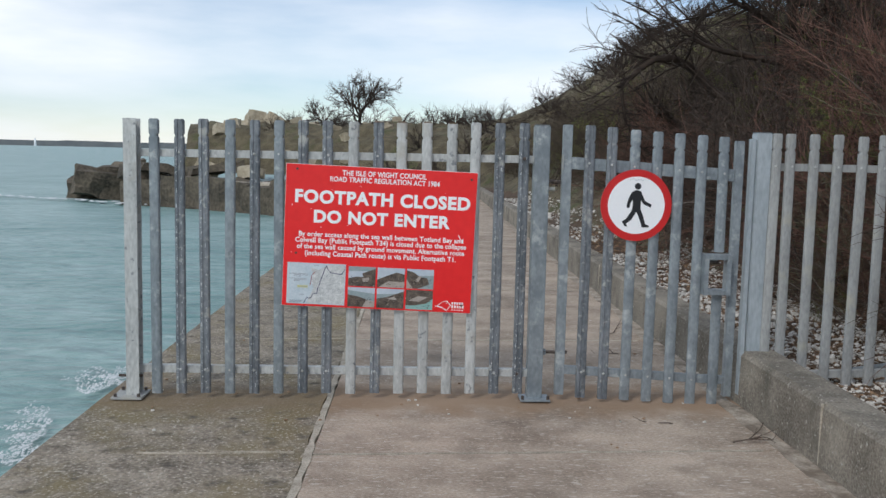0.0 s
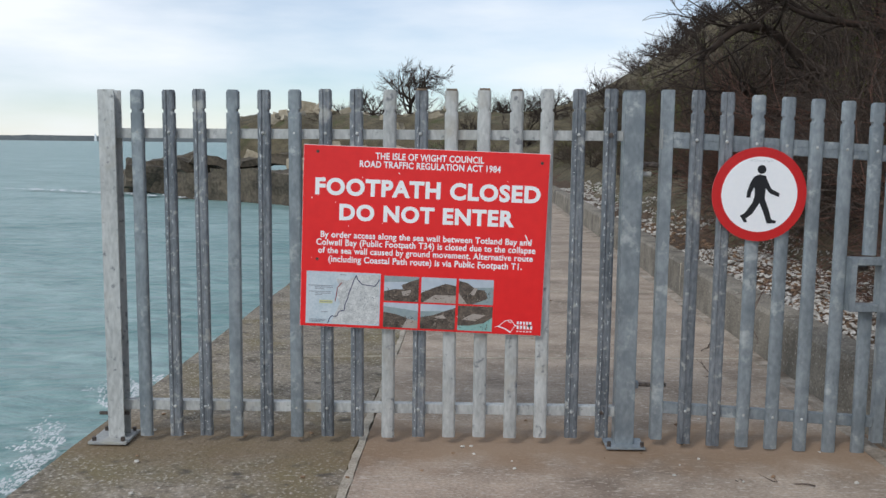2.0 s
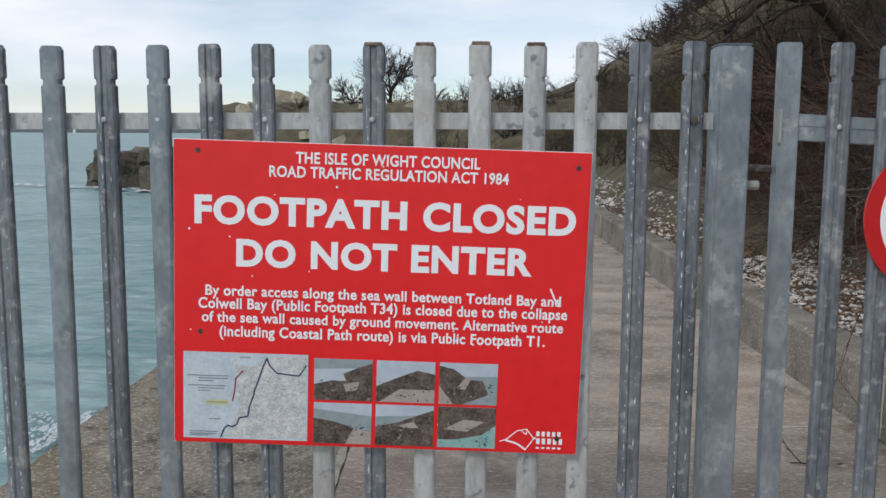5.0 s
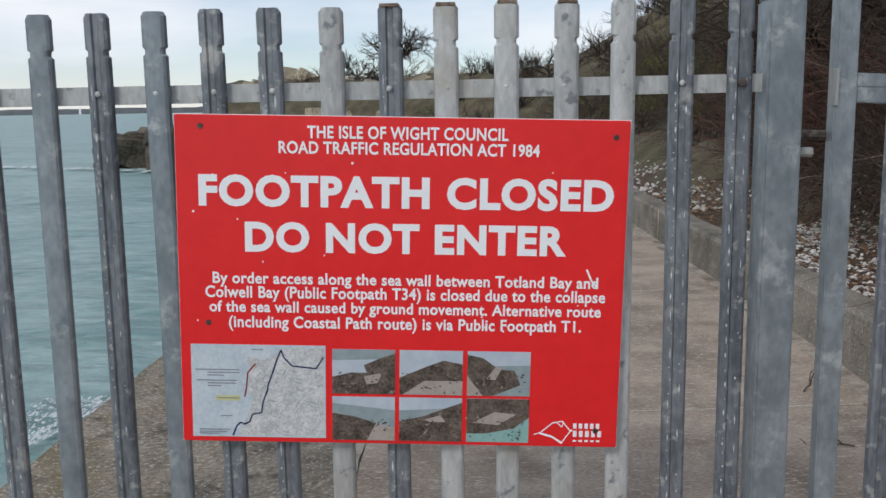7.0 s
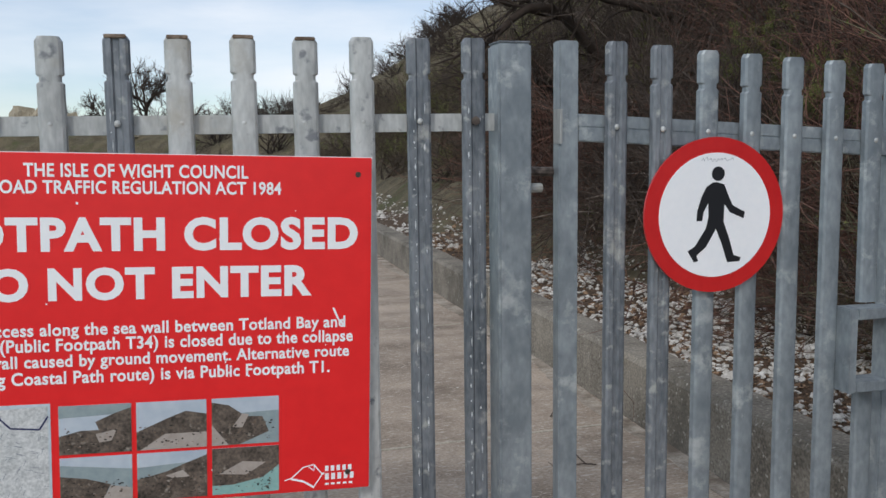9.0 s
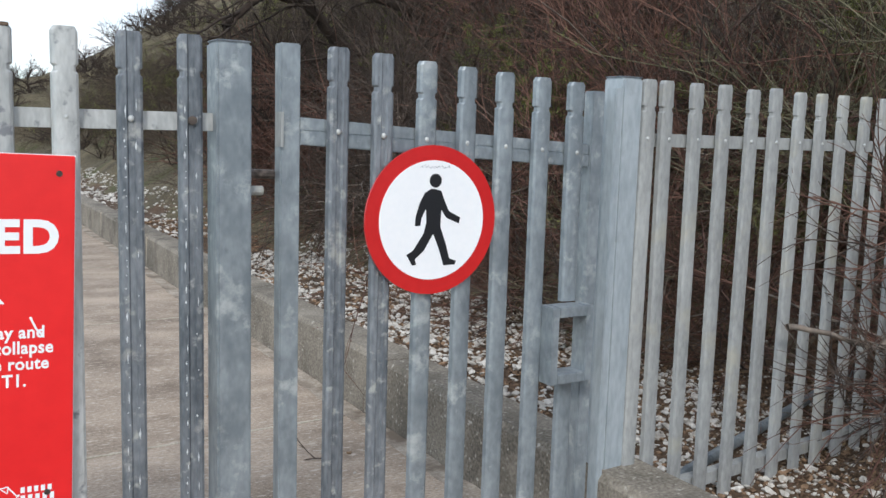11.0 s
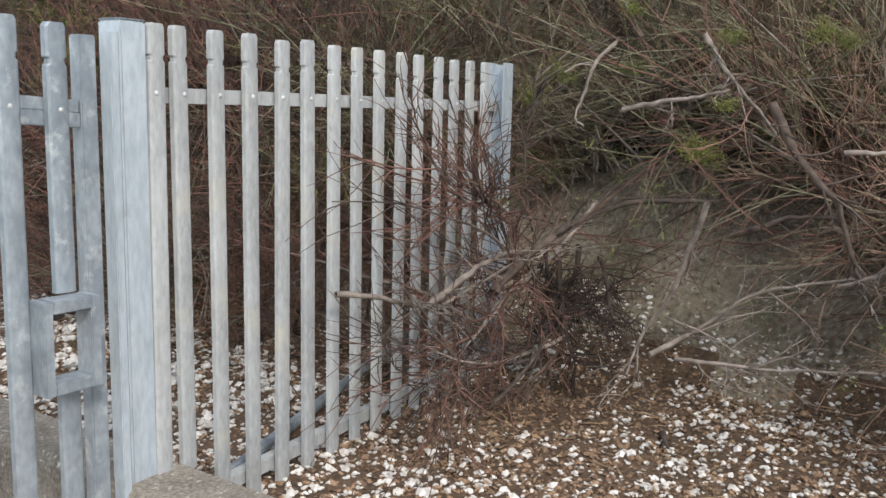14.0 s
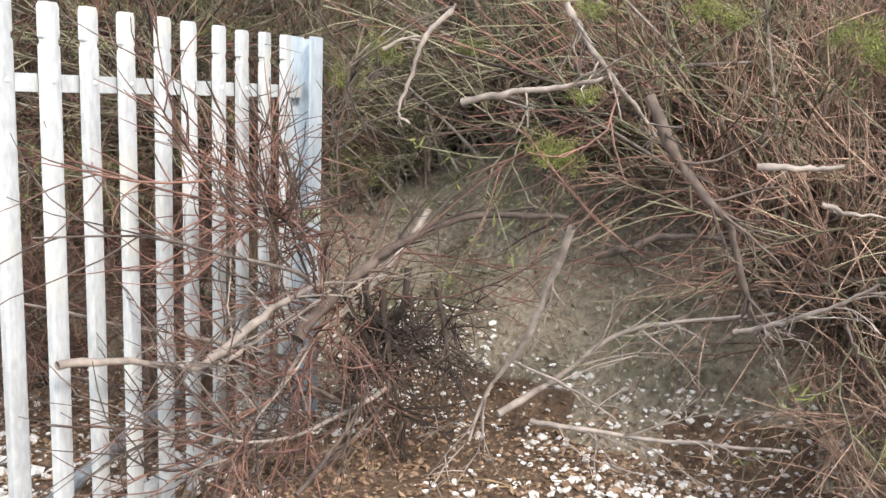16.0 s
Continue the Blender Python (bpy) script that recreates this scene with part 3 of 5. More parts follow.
# first post: a rolled joist with a weathered point
bm = bmesh.new()
box(bm, 0.055, -0.035, 0.885, 0.085, 0.008, 1.87, bevel=0.002)
box(bm, 0.055, 0.055, 0.885, 0.085, 0.008, 1.87, bevel=0.002)
box(bm, 0.055, 0.01, 0.885, 0.012, 0.084, 1.85)
part("post", bm, GALV, fence, "cream-grey steel joist end post")
bm = bmesh.new()
box(bm, 0.03, 0, 0.008 + fall(0), 0.20, 0.22, 0.014, bevel=0.002)
part("base_plate", bm, GALV_CREAM, fence, "rusty cream base plate")
for sx, sy in ((-0.075, -0.085), (0.075, -0.085), (-0.075, 0.085), (0.075, 0.085)):
    part("bolt", rod(bmesh.new(), (sx + 0.03, sy, 0.012 + fall(0)), (sx + 0.03, sy, 0.036 + fall(0)), 0.011, sides=6), BOLT, fence)
part("bolt", rod(bmesh.new(), (-0.045, 0.0, 0.135), (0.11, 0.0, 0.135), 0.010, sides=6), BOLT, fence)
part("bolt", rod(bmesh.new(), (2.596, -0.030, 1.617), (2.596, -0.018, 1.617), 0.013, sides=6), BOLT, fence)
part("bolt", rod(bmesh.new(), (2.59, -0.030, 0.186), (2.59, -0.018, 0.186), 0.010, sides=6), BOLT, fence)


def box_post(name, x, y, h, w, parent, material=GALV_BLUE, label="square box-section steel post"):
    bm = boxed(0, 0, h / 2, w, w, h, bevel=0.006)
    ob = part(name, bm, material, parent, label)
    ob.location = (x, y, 0)
    cap = part("cap", boxed(0, 0, h + 0.003, w - 0.004, w - 0.004, 0.006, bevel=0.002), GALV_DARK, ob)
    return ob


box_post("post", 2.712, 0.02, 1.835, 0.10, fence)
foot = part("base_plate", boxed(0, 0, 0.006, 0.2, 0.16, 0.012, bevel=0.002), GALV_BLUE, fence)
foot.location = (2.712, -0.01, 0.011)
for sx, sy in ((-0.085, -0.07), (0.085, -0.07)):
    part("bolt", rod(bmesh.new(), (2.712 + sx, sy, 0.022), (2.712 + sx, sy, 0.047), 0.011, sides=6), BOLT, fence)

# ---- gate ----
gate = thing("gate", (0, 0, 0), "closed galvanised palisade gate with a lock box", "gate")
GATE_X = [3.019 + 0.1492 * i for i in range(7)]
SAG = 0.054  # the gate has dropped at its free end


def sag(x):
    return -SAG * (x - 2.88)


part("stile", boxed(2.878, 0.0, 0.945, 0.060, 0.05, 1.80, bevel=0.004), GALV_BLUE, gate, "blistered hinge stile")
part("stile", boxed(4.022, 0.0, 0.905, 0.055, 0.05, 1.72, bevel=0.004), GALV_BLUE, gate)
for z, h, nm in ((1.618, 0.038, "top_rail"), (1.578, 0.042, "top_rail"), (0.215, 0.055, "bottom_rail")):
    part(nm, boxed(0.543, 0.004 if h == 0.038 else 0.0, 0, 1.086, 0.042, h, bevel=0.003), GALV_BLUE, gate).matrix_basis = pose(2.908, 0, z, 0, math.degrees(math.atan(SAG)))
for i, x in enumerate(GATE_X):
    m = pose(x, -0.048, sag(x), 0, rng.uniform(-0.2, 0.2), rng.uniform(-5, 5))
    if i < 6:
        shared("pale", PALE_GATE_DARK if i in (0, 1) else PALE_GATE, gate, m)
        shared("rivet", RIVET, gate, pose(x, -0.047, 0.215 + sag(x)))
    else:
        part("pale", pale_mesh(1.085, 1.845), GALV_BLUE, gate, "pale cut short above the lock box").matrix_basis = m
        part("pale", pale_mesh(0.055, 0.822, False), GALV_BLUE, gate, "pale stump below the lock box").matrix_basis = m
    shared("rivet", RIVET, gate, pose(x, -0.047, 1.605 + sag(x)))
# lock box: four plates round an opening
lock = part("lock_box", boxed(3.812, -0.068, 0.885, 0.030, 0.080, 0.272, bevel=0.003), GALV_BLUE, gate, "open square steel lock box")
part("plate", boxed(3.962, -0.068, 0.885, 0.030, 0.080, 0.272, bevel=0.003), GALV_BLUE, lock)
part("plate", boxed(3.887, -0.068, 1.003, 0.120, 0.080, 0.036, bevel=0.003), GALV_BLUE, lock)
part("plate", boxed(3.887, -0.068, 0.768, 0.120, 0.080, 0.036, bevel=0.003), GALV_BLUE, lock)
part("latch", boxed(3.87, 0.0, 0.965, 0.09, 0.02, 0.04, bevel=0.004), GALV_DARK, lock)
part("latch", rod(bmesh.new(), (3.82, -0.005, 0.952), (3.92, -0.005, 0.957), 0.012), BOLT, lock, "dark latch tongue")
# hinge pins at the middle post
part("hinge_pin", rod(bmesh.new(), (2.75, 0.03, 1.472), (2.872, 0.03, 1.467), 0.014), BOLT, gate, "rusty hinge pin")
part("hinge_pin", rod(bmesh.new(), (2.75, 0.02, 1.422), (2.81, 0.02, 1.422), 0.014), GALV_CREAM, gate)
part("hinge_plate", boxed(2.850, -0.01, 1.60, 0.008, 0.05, 0.10), GALV_CREAM, gate)
part("hinge_pin", rod(bmesh.new(), (2.74, 0.03, 0.325), (2.93, 0.03, 0.325), 0.011), BOLT, gate, "rusty hinge pin")
part("nut", rod(bmesh.new(), (2.90, 0.03, 0.325), (2.915, 0.03, 0.325), 0.024, sides=6), BOLT, gate)
part("nut", rod(bmesh.new(), (2.77, 0.03, 0.325), (2.785, 0.03, 0.325), 0.022, sides=6), GALV_BLUE, gate)

# ---- side panel, turned back up the shingle ----
TURN_DEG, SIDE_X = 3.6, 4.24
side = thing("palisade_fence", (SIDE_X, 0.0, 0), "pale weathered palisade side panel standing in shingle", "fence", rz=TURN_DEG)
bp = box_post("post", -0.052, 0.04, 1.82, 0.100, side, GALV_BRIGHT)
part("latch_strip", boxed(-0.135, 0.0, 0.92, 0.030, 0.05, 1.72, bevel=0.003), GALV_BRIGHT, side)
part("top_rail", angle_rail(2.40), GALV_CREAM, side).matrix_basis = pose(0.0, 0.014, 1.600)
part("bottom_rail", angle_rail(2.25), GALV_CREAM, side).matrix_basis = pose(0.15, 0.014, 0.185, 0, -1.0)
offs = [0.022] + [0.137 + 0.1614 * i for i in range(14)]
for i, x in enumerate(offs):
    shared("pale", PALE_ON_WALL if i < 2 else PALE_SHORT, side, pose(x, -0.022, 0.01 * noise.noise(Vector((i * 0.9, 8, 0))), 0, rng.uniform(-0.4, 0.4), rng.uniform(-5, 5)))
    shared("rivet", RIVET, side, pose(x, -0.022, 1.605))
bm = bmesh.new()
box(bm, 2.425, -0.04, 0.95, 0.11, 0.008, 1.76, bevel=0.002)
box(bm, 2.425, 0.05, 0.95, 0.11, 0.008, 1.76, bevel=0.002)
box(bm, 2.425, 0.005, 0.95, 0.010, 0.084, 1.74)
part("post", bm, GALV_BRIGHT, side, "steel joist end post half buried in the bank")

tube = thing("steel_tube", (4.62, 0.16, 0.14), "galvanised steel tube lying on shingle behind the fence", "tube")
part("body", rod(bmesh.new(), (0, 0, 0), (2.05, 0.55, 0.13), 0.026, sides=12), GALV_BLUE, tube, smooth=False)

# ---- closure notice ----
SX, SZ, SW, SH = 1.655, 1.068, 1.31, 0.958
board = thing("notice_board", (SX, -0.052, SZ), "large red closure notice with white lettering", "sign")
board.rotation_euler = (0, radians(1.75), 0)
board.location = (1.660, -0.055, 1.075)
board.scale = (0.942, 1.0, 0.963)
part("panel", boxed(0, 0, 0, SW, 0.006, SH, bevel=0.002), RED, board)
part("backing", boxed(0, 0.005, 0, SW + 0.004, 0.003, SH + 0.004), WHITE, board, "pale aluminium backing edge")


def lettering(name, text, width, height, cx, cz, parent, material, weight=0.0, y=-0.0045, apart=False):
    cu = bpy.data.curves.new(name, "FONT")
    cu.body, cu.align_x, cu.align_y, cu.offset, cu.extrude = text, "CENTER", "CENTER", weight, 0.0
    cu.resolution_u, cu.space_character = 4, 1.0 + 2.2 * weight
    tmp = bpy.data.objects.new(name, cu)
    scene.collection.objects.link(tmp)
    dg = bpy.context.evaluated_depsgraph_get()
    me = bpy.data.meshes.new_from_object(tmp.evaluated_get(dg))
    bpy.data.objects.remove(tmp)
    co = np.array([v.co[:] for v in me.vertices])
    lo, hi = co.min(0), co.max(0)
    sx = width / (hi[0] - lo[0])
    sz = height / (hi[1] - lo[1])
    for v in me.vertices:
        v.co = ((v.co.x - (lo[0] + hi[0]) / 2) * sx, 0, (v.co.y - (lo[1] + hi[1]) / 2) * sz)
    me.materials.clear()
    me.materials.append(material)
    if not apart:
        ob = new(name, me)
        ob.parent = parent
        ob.location = (cx, y, cz)
        return tagged(ob, kind="stuff")
    # every large letter is a part of its own
    root = list(range(len(me.vertices)))

    def find(a):
        while root[a] != a:
            root[a] = root[root[a]]
            a = root[a]
        return a

    for p in me.polygons:
        for a in p.vertices[1:]:
            root[find(a)] = find(p.vertices[0])
    heaps = collections.OrderedDict()
    for p in me.polygons:
        heaps.setdefault(find(p.vertices[0]), []).append(list(p.vertices))
    for faces in heaps.values():
        ids = sorted({a for fc in faces for a in fc})
        at = {a: i for i, a in enumerate(ids)}
        ob = new("letter", data_mesh("letter", [tuple(me.vertices[a].co) for a in ids], [[at[a] for a in fc] for fc in faces], material))
        ob.parent = parent
        ob.location = (cx, y, cz)


def on_board(x, z):
    return x - SX, z - SZ


for text, w, h, x, z, wt in (
    ("THE ISLE OF WIGHT COUNCIL", 0.578, 0.036, 1.672, 1.503, 0.026),
    ("ROAD TRAFFIC REGULATION ACT 1984", 0.752, 0.036, 1.676, 1.459, 0.026),
    ("FOOTPATH CLOSED", 1.205, 0.092, 1.668, 1.335, 0.044),
    ("DO NOT ENTER", 0.940, 0.089, 1.668, 1.203, 0.044),
    ("By order access along the sea wall between Totland Bay and", 1.135, 0.044, 1.668, 1.078, 0.026),
    ("Colwell Bay (Public Footpath T34) is closed due to the collapse", 1.180, 0.046, 1.668, 1.037, 0.026),
    ("of the sea wall caused by ground movement. Alternative route", 1.158, 0.044, 1.668, 0.994, 0.026),
    ("(including Coastal Path route) is via Public Footpath T1.", 1.045, 0.046, 1.668, 0.949, 0.026),
):
    bx, bz = on_board(x, z)
    lettering("lettering", text, w, h, bx, bz, board, WHITE, wt, apart=h > 0.06)


def flat(name, pts, material, parent, y=-0.005):
    vs = [Vector((x, 0, z)) for x, z in pts]
    bm = bmesh.new()
    bv = [bm.verts.new((x, y, z)) for x, z in pts]
    for a, b, d in tessellate_polygon([vs]):
        bm.faces.new((bv[a], bv[b], bv[d]))
    bmesh.ops.recalc_face_normals(bm, faces=bm.faces)
    return part(name, bm, material, parent)


def stroke(bm, pts, w, y):
    for (x0, z0), (x1, z1) in zip(pts, pts[1:]):
        d = Vector((x1 - x0, z1 - z0))
        if d.length < 1e-6:
            continue
        n = Vector((-d.y, d.x)).normalized() * w / 2
        bm.faces.new([bm.verts.new((x, y, z)) for x, z in ((x0 + n.x, z0 + n.y), (x1 + n.x, z1 + n.y), (x1 - n.x, z1 - n.y), (x0 - n.x, z0 - n.y))])
    return bm


MAP_PAPER = surface("map_print", (0.46, 0.56, 0.62), (0.66, 0.72, 0.76), 12, 0.4, 0, 0, 90, 0)
MAP_LAND = surface("map_land", (0.42, 0.44, 0.44), (0.74, 0.75, 0.74), 40, 0.4, 0, 0, 160, 0)
MAP_BLUE = plain("map_blue", (0.02, 0.025, 0.10), 0.4)
MAP_RED = plain("map_red", (0.30, 0.03, 0.03), 0.4)
MAP_GREY = plain("map_grey", (0.25, 0.28, 0.32), 0.4)
MAP_YELLOW = plain("map_yellow", (0.62, 0.62, 0.30), 0.4)
P_SKY = surface("print_sky", (0.42, 0.50, 0.58), (0.56, 0.62, 0.68), 6, 0.35, 0, 0, 30, 0)
P_SEA = surface("print_sea", (0.24, 0.31, 0.33), (0.33, 0.40, 0.41), 14, 0.35, 0, 0, 60, 0)
P_EARTH = surface("print_earth", (0.022, 0.018, 0.015), (0.19, 0.15, 0.12), 28, 0.35, 0, 0, 120, 0, speck=((0.30, 0.27, 0.23), 60, (0.64, 0.76)))
P_DARK = plain("print_dark", (0.02, 0.018, 0.016), 0.35)
P_RUST = surface("print_rust", (0.06, 0.04, 0.03), (0.24, 0.17, 0.12), 60, 0.35, 0, 0, 220, 0)
P_PATH = surface("print_path", (0.36, 0.31, 0.27), (0.46, 0.41, 0.37), 14, 0.35, 0, 0, 80, 0)
P_TURQ = surface("print_turquoise", (0.22, 0.42, 0.40), (0.32, 0.52, 0.48), 14, 0.35, 0, 0, 80, 0)

MX0, MX1, MZ0, MZ1 = 1.03 - SX, 1.432 - SX, 0.604 - SZ, 0.885 - SZ
MW, MH = MX1 - MX0, MZ1 - MZ0
route = part("map_print", boxed((MX0 + MX1) / 2, -0.0035, (MZ0 + MZ1) / 2, MW, 0.002, MH), MAP_PAPER, board, "printed coastal map with two routes")


def mp(u, v):
    return MX0 + MW * u, MZ1 - MH * v


flat("land", [mp(*p) for p in ((0.40, 0.12), (0.55, 0.16), (0.62, 0.10), (0.68, 0.04), (0.985, 0.02), (0.985, 0.98), (0.34, 0.98), (0.40, 0.8), (0.46, 0.6), (0.42, 0.45), (0.44, 0.25))], MAP_LAND, route)
part("blue_route", stroke(bmesh.new(), [mp(*p) for p in ((0.30, 0.985), (0.33, 0.88), (0.36, 0.84), (0.39, 0.86), (0.43, 0.83), (0.45, 0.75), (0.52, 0.73), (0.53, 0.62), (0.57, 0.47), (0.565, 0.45), (0.60, 0.32), (0.64, 0.15), (0.67, 0.05), (0.69, 0.13), (0.75, 0.22), (0.93, 0.245), (0.985, 0.12))], 0.0045, -0.0056), MAP_BLUE, route)
part("red_route", stroke(bmesh.new(), [mp(*p) for p in ((0.395, 0.56), (0.41, 0.45), (0.42, 0.30), (0.48, 0.20))], 0.004, -0.0056), MAP_RED, route)
part("here_box", stroke(bmesh.new(), [mp(*p) for p in ((0.18, 0.575), (0.36, 0.575))], 0.016, -0.0054), MAP_YELLOW, route)
bm = bmesh.new()
for u0, u1, v in ((0.03, 0.36, 0.27), (0.12, 0.36, 0.30), (0.12, 0.24, 0.33), (0.04, 0.34, 0.385), (0.12, 0.33, 0.415), (0.12, 0.22, 0.445), (0.19, 0.35, 0.575), (0.21, 0.30, 0.77), (0.05, 0.28, 0.92), (0.05, 0.26, 0.945), (0.05, 0.20, 0.965), (0.45, 0.54, 0.05)):
    stroke(bm, [mp(u0, v), mp(u1, v)], 0.0032, -0.0058)
tagged(part("small_print", bm, MAP_GREY, route), kind="stuff")
bm = bmesh.new()
rm = random.Random(11)
for i in range(70):
    u, v = rm.uniform(0.5, 0.97), rm.uniform(0.25, 0.97)
    a = rm.choice((0.3, 1.9)) + rm.uniform(-0.2, 0.2)
    ln = rm.uniform(0.02, 0.07)
    stroke(bm, [mp(u, v), mp(min(0.98, u + ln * math.cos(a)), min(0.98, max(0.02, v + ln * math.sin(a))))], 0.0012, -0.0055)
tagged(part("streets", bm, MAP_GREY, route), kind="stuff")

# six printed photographs of the slipped coast, as plain coloured shapes
PX = [(1.452, 1.640), (1.653, 1.842), (1.856, 2.044)]
PZ = [(0.742, 0.876), (0.600, 0.733)]
SHAPES = {
    (0, 0): [(P_SEA, ((0, .25), (1, .2), (1, 0), (0, 0))), (P_EARTH, ((0, 1), (0, .62), (.3, .52), (.55, .52), (.5, .35), (.75, .2), (1, .08), (1, 1))), (P_PATH, ((.5, .6), (.8, .52), (.72, .75), (.55, .78)))],
    (1, 0): [(P_EARTH, ((0, 1), (0, .62), (.2, .5), (.45, .35), (.7, .22), (1, .3), (1, 1))), (P_PATH, ((.05, 1), (.4, .68), (1, .68), (1, 1)))],
    (2, 0): [(P_SEA, ((0, 1), (0, .35), (1, .3), (1, 1))), (P_EARTH, ((0, 1), (0, .08), (.25, .15), (.5, .4), (.75, .42), (.85, .75), (.4, 1))), (P_PATH, ((.3, .62), (.45, .34), (.55, .36), (.45, .64))), (P_PATH, ((0, 1), (0, .55), (.25, 1)))],
    (0, 1): [(P_SEA, ((0, 1), (0, .15), (1, .3), (1, 1))), (P_EARTH, ((0, 1), (0, .38), (.35, .45), (.7, .6), (.55, 1))), (P_PATH, ((.55, 1), (.7, .62), (1, .7), (1, 1)))],
    (1, 1): [(P_SEA, ((0, .6), (0, .3), (1, .22), (1, .6))), (P_EARTH, ((0, 1), (0, .55), (.4, .42), (.65, .28), (1, .1), (1, 1))), (P_PATH, ((.4, .5), (.65, .4), (.75, .55), (.5, .56)))],
    (2, 1): [(P_TURQ, ((0, 1), (0, .6), (1, .4), (1, 1))), (P_EARTH, ((0, .8), (0, 0), (1, 0), (1, .42), (.75, .68), (.3, .8))), (P_PATH, ((.1, .55), (.45, .3), (.8, .35), (.5, .6)))],
}
for (c, r), shapes in SHAPES.items():
    x0, x1 = PX[c]
    z0, z1 = PZ[r]
    ph = part("photo_print", boxed((x0 + x1) / 2 - SX, -0.0035, (z0 + z1) / 2 - SZ, x1 - x0, 0.002, z1 - z0), P_SKY, board, "small printed coast photograph")
    for j, (mat, pts) in enumerate(shapes):
        flat("shape", [(x0 - SX + (x1 - x0) * u, z1 - SZ - (z1 - z0) * v) for u, v in pts], mat, ph, -0.0048 - 0.0003 * j)
    for mat, count, v0, v1 in ((P_DARK, 34, 0.5, 0.95), (P_PATH, 8, 0.55, 0.95), (P_RUST, 26, 0.45, 0.9)):
        bm = bmesh.new()
        for q in range(count):
            u, v = rm.uniform(0.05, 0.92), rm.uniform(v0, v1)
            a, s = rm.uniform(0, 6.28), rm.uniform(0.008, 0.028)
            tri = [(u + s * math.cos(a + w) * rm.uniform(0.5, 1.3), v + s * math.sin(a + w) * rm.uniform(0.4, 1.0)) for w in (0, 1.6, 3.1, 4.6)]
            bm.faces.new([bm.verts.new((x0 - SX + (x1 - x0) * min(0.99, max(0.01, p)), -0.006 - 0.00002 * q, z1 - SZ - (z1 - z0) * min(0.99, max(0.01, w)))) for p, w in tri])
        tagged(part("printed_detail", bm, mat, ph), kind="stuff")
# council mark as plain white strokes
bm = bmesh.new()
lx, lz = 2.06 - SX, 0.632 - SZ
stroke(bm, [(lx, lz - 0.006), (lx + 0.02, lz), (lx + 0.055, lz + 0.03), (lx + 0.085, lz + 0.036), (lx + 0.11, lz + 0.006), (lx + 0.085, lz - 0.03)], 0.0035, -0.0045)
stroke(bm, [(lx + 0.018, lz - 0.002), (lx + 0.055, lz - 0.012), (lx + 0.086, lz - 0.032)], 0.006, -0.0046)
stroke(bm, [(lx + 0.07, lz + 0.03), (lx + 0.085, lz + 0.018), (lx + 0.088, lz + 0.036)], 0.003, -0.0047)
for w, z, h in ((0.085, 0.022, 0.016), (0.092, -0.002, 0.019), (0.088, -0.024, 0.006)):
    for q in range(5):
        stroke(bm, [(lx + 0.118 + w * q / 5, lz + z), (lx + 0.118 + w * (q + 0.62) / 5, lz + z)], h, -0.0045)
part("emblem", bm, WHITE, board, "white council emblem")
for x, z in ((1.075, 1.515), (2.27, 1.50), (1.085, 0.95), (2.245, 0.64)):
    part("screw", rod(bmesh.new(), (x - SX, -0.006, z - SZ), (x - SX, -0.001, z - SZ), 0.0085, sides=8), BOLT, board)
bm = bmesh.new()
for i in range(26):
    x, z = rm.uniform(-0.63, 0.63), rm.uniform(-0.46, 0.46)
    bmesh.ops.create_circle(bm, cap_ends=True, segments=6, radius=rm.uniform(0.0015, 0.004), matrix=Matrix.Translation((x, -0.0041, z)) @ Matrix.Rotation(radians(90), 4, "X"))
stroke(bm, [(0.545, 0.055), (0.56, 0.022), (0.575, 0.006)], 0.006, -0.0052)
tagged(part("paint_chip", bm, WHITE, board, "small white chips in the paint"), kind="stuff")

# ---- round prohibition sign ----
disc = thing("round_sign", (3.333, -0.066, 1.331), "round red-ringed no-pedestrians sign on the gate", "sign")


def cyl_y(r, depth, y, segs=64, r2=None):
    bm = bmesh.new()
    bmesh.ops.create_cone(bm, cap_ends=True, segments=segs, radius1=r, radius2=r if r2 is None else r2, depth=depth, matrix=Matrix.Translation((0, y, 0)) @ Matrix.Rotation(radians(90), 4, "X"))
    return bm


disc.scale = (1.11, 1.0, 1.11)
part("ring", cyl_y(0.211, 0.008, 0), RED_RING, disc, "red border")
part("face", cyl_y(0.169, 0.002, -0.0048), WHITE, disc, "white face")
FIG = [(0.000, 0.080), (0.022, 0.074), (0.034, 0.046), (0.050, 0.014), (0.090, -0.006), (0.086, -0.024), (0.042, -0.006), (0.024, 0.018), (0.022, -0.032), (0.042, -0.082), (0.056, -0.128), (0.080, -0.136), (0.076, -0.147), (0.036, -0.148), (0.018, -0.096), (-0.002, -0.052), (-0.032, -0.102), (-0.062, -0.126), (-0.056, -0.142), (-0.070, -0.144), (-0.090, -0.112), (-0.068, -0.100), (-0.034, -0.050), (-0.026, -0.018), (-0.028, 0.022), (-0.042, -0.004), (-0.046, -0.028), (-0.064, -0.028), (-0.062, 0.000), (-0.050, 0.038), (-0.034, 0.068), (-0.014, 0.080)]
tagged(flat("pictogram", [(0.96 * x + 0.004, 0.96 * z + 0.012) for x, z in FIG], BLACK, disc, -0.0064), "black walking pictogram")
head = cyl_y(0.0195, 0.001, -0.0062, 24)
for v in head.verts:
    v.co += Vector((0.006, 0, 0.112))
part("pictogram_dot", head, BLACK, disc)
bm = bmesh.new()
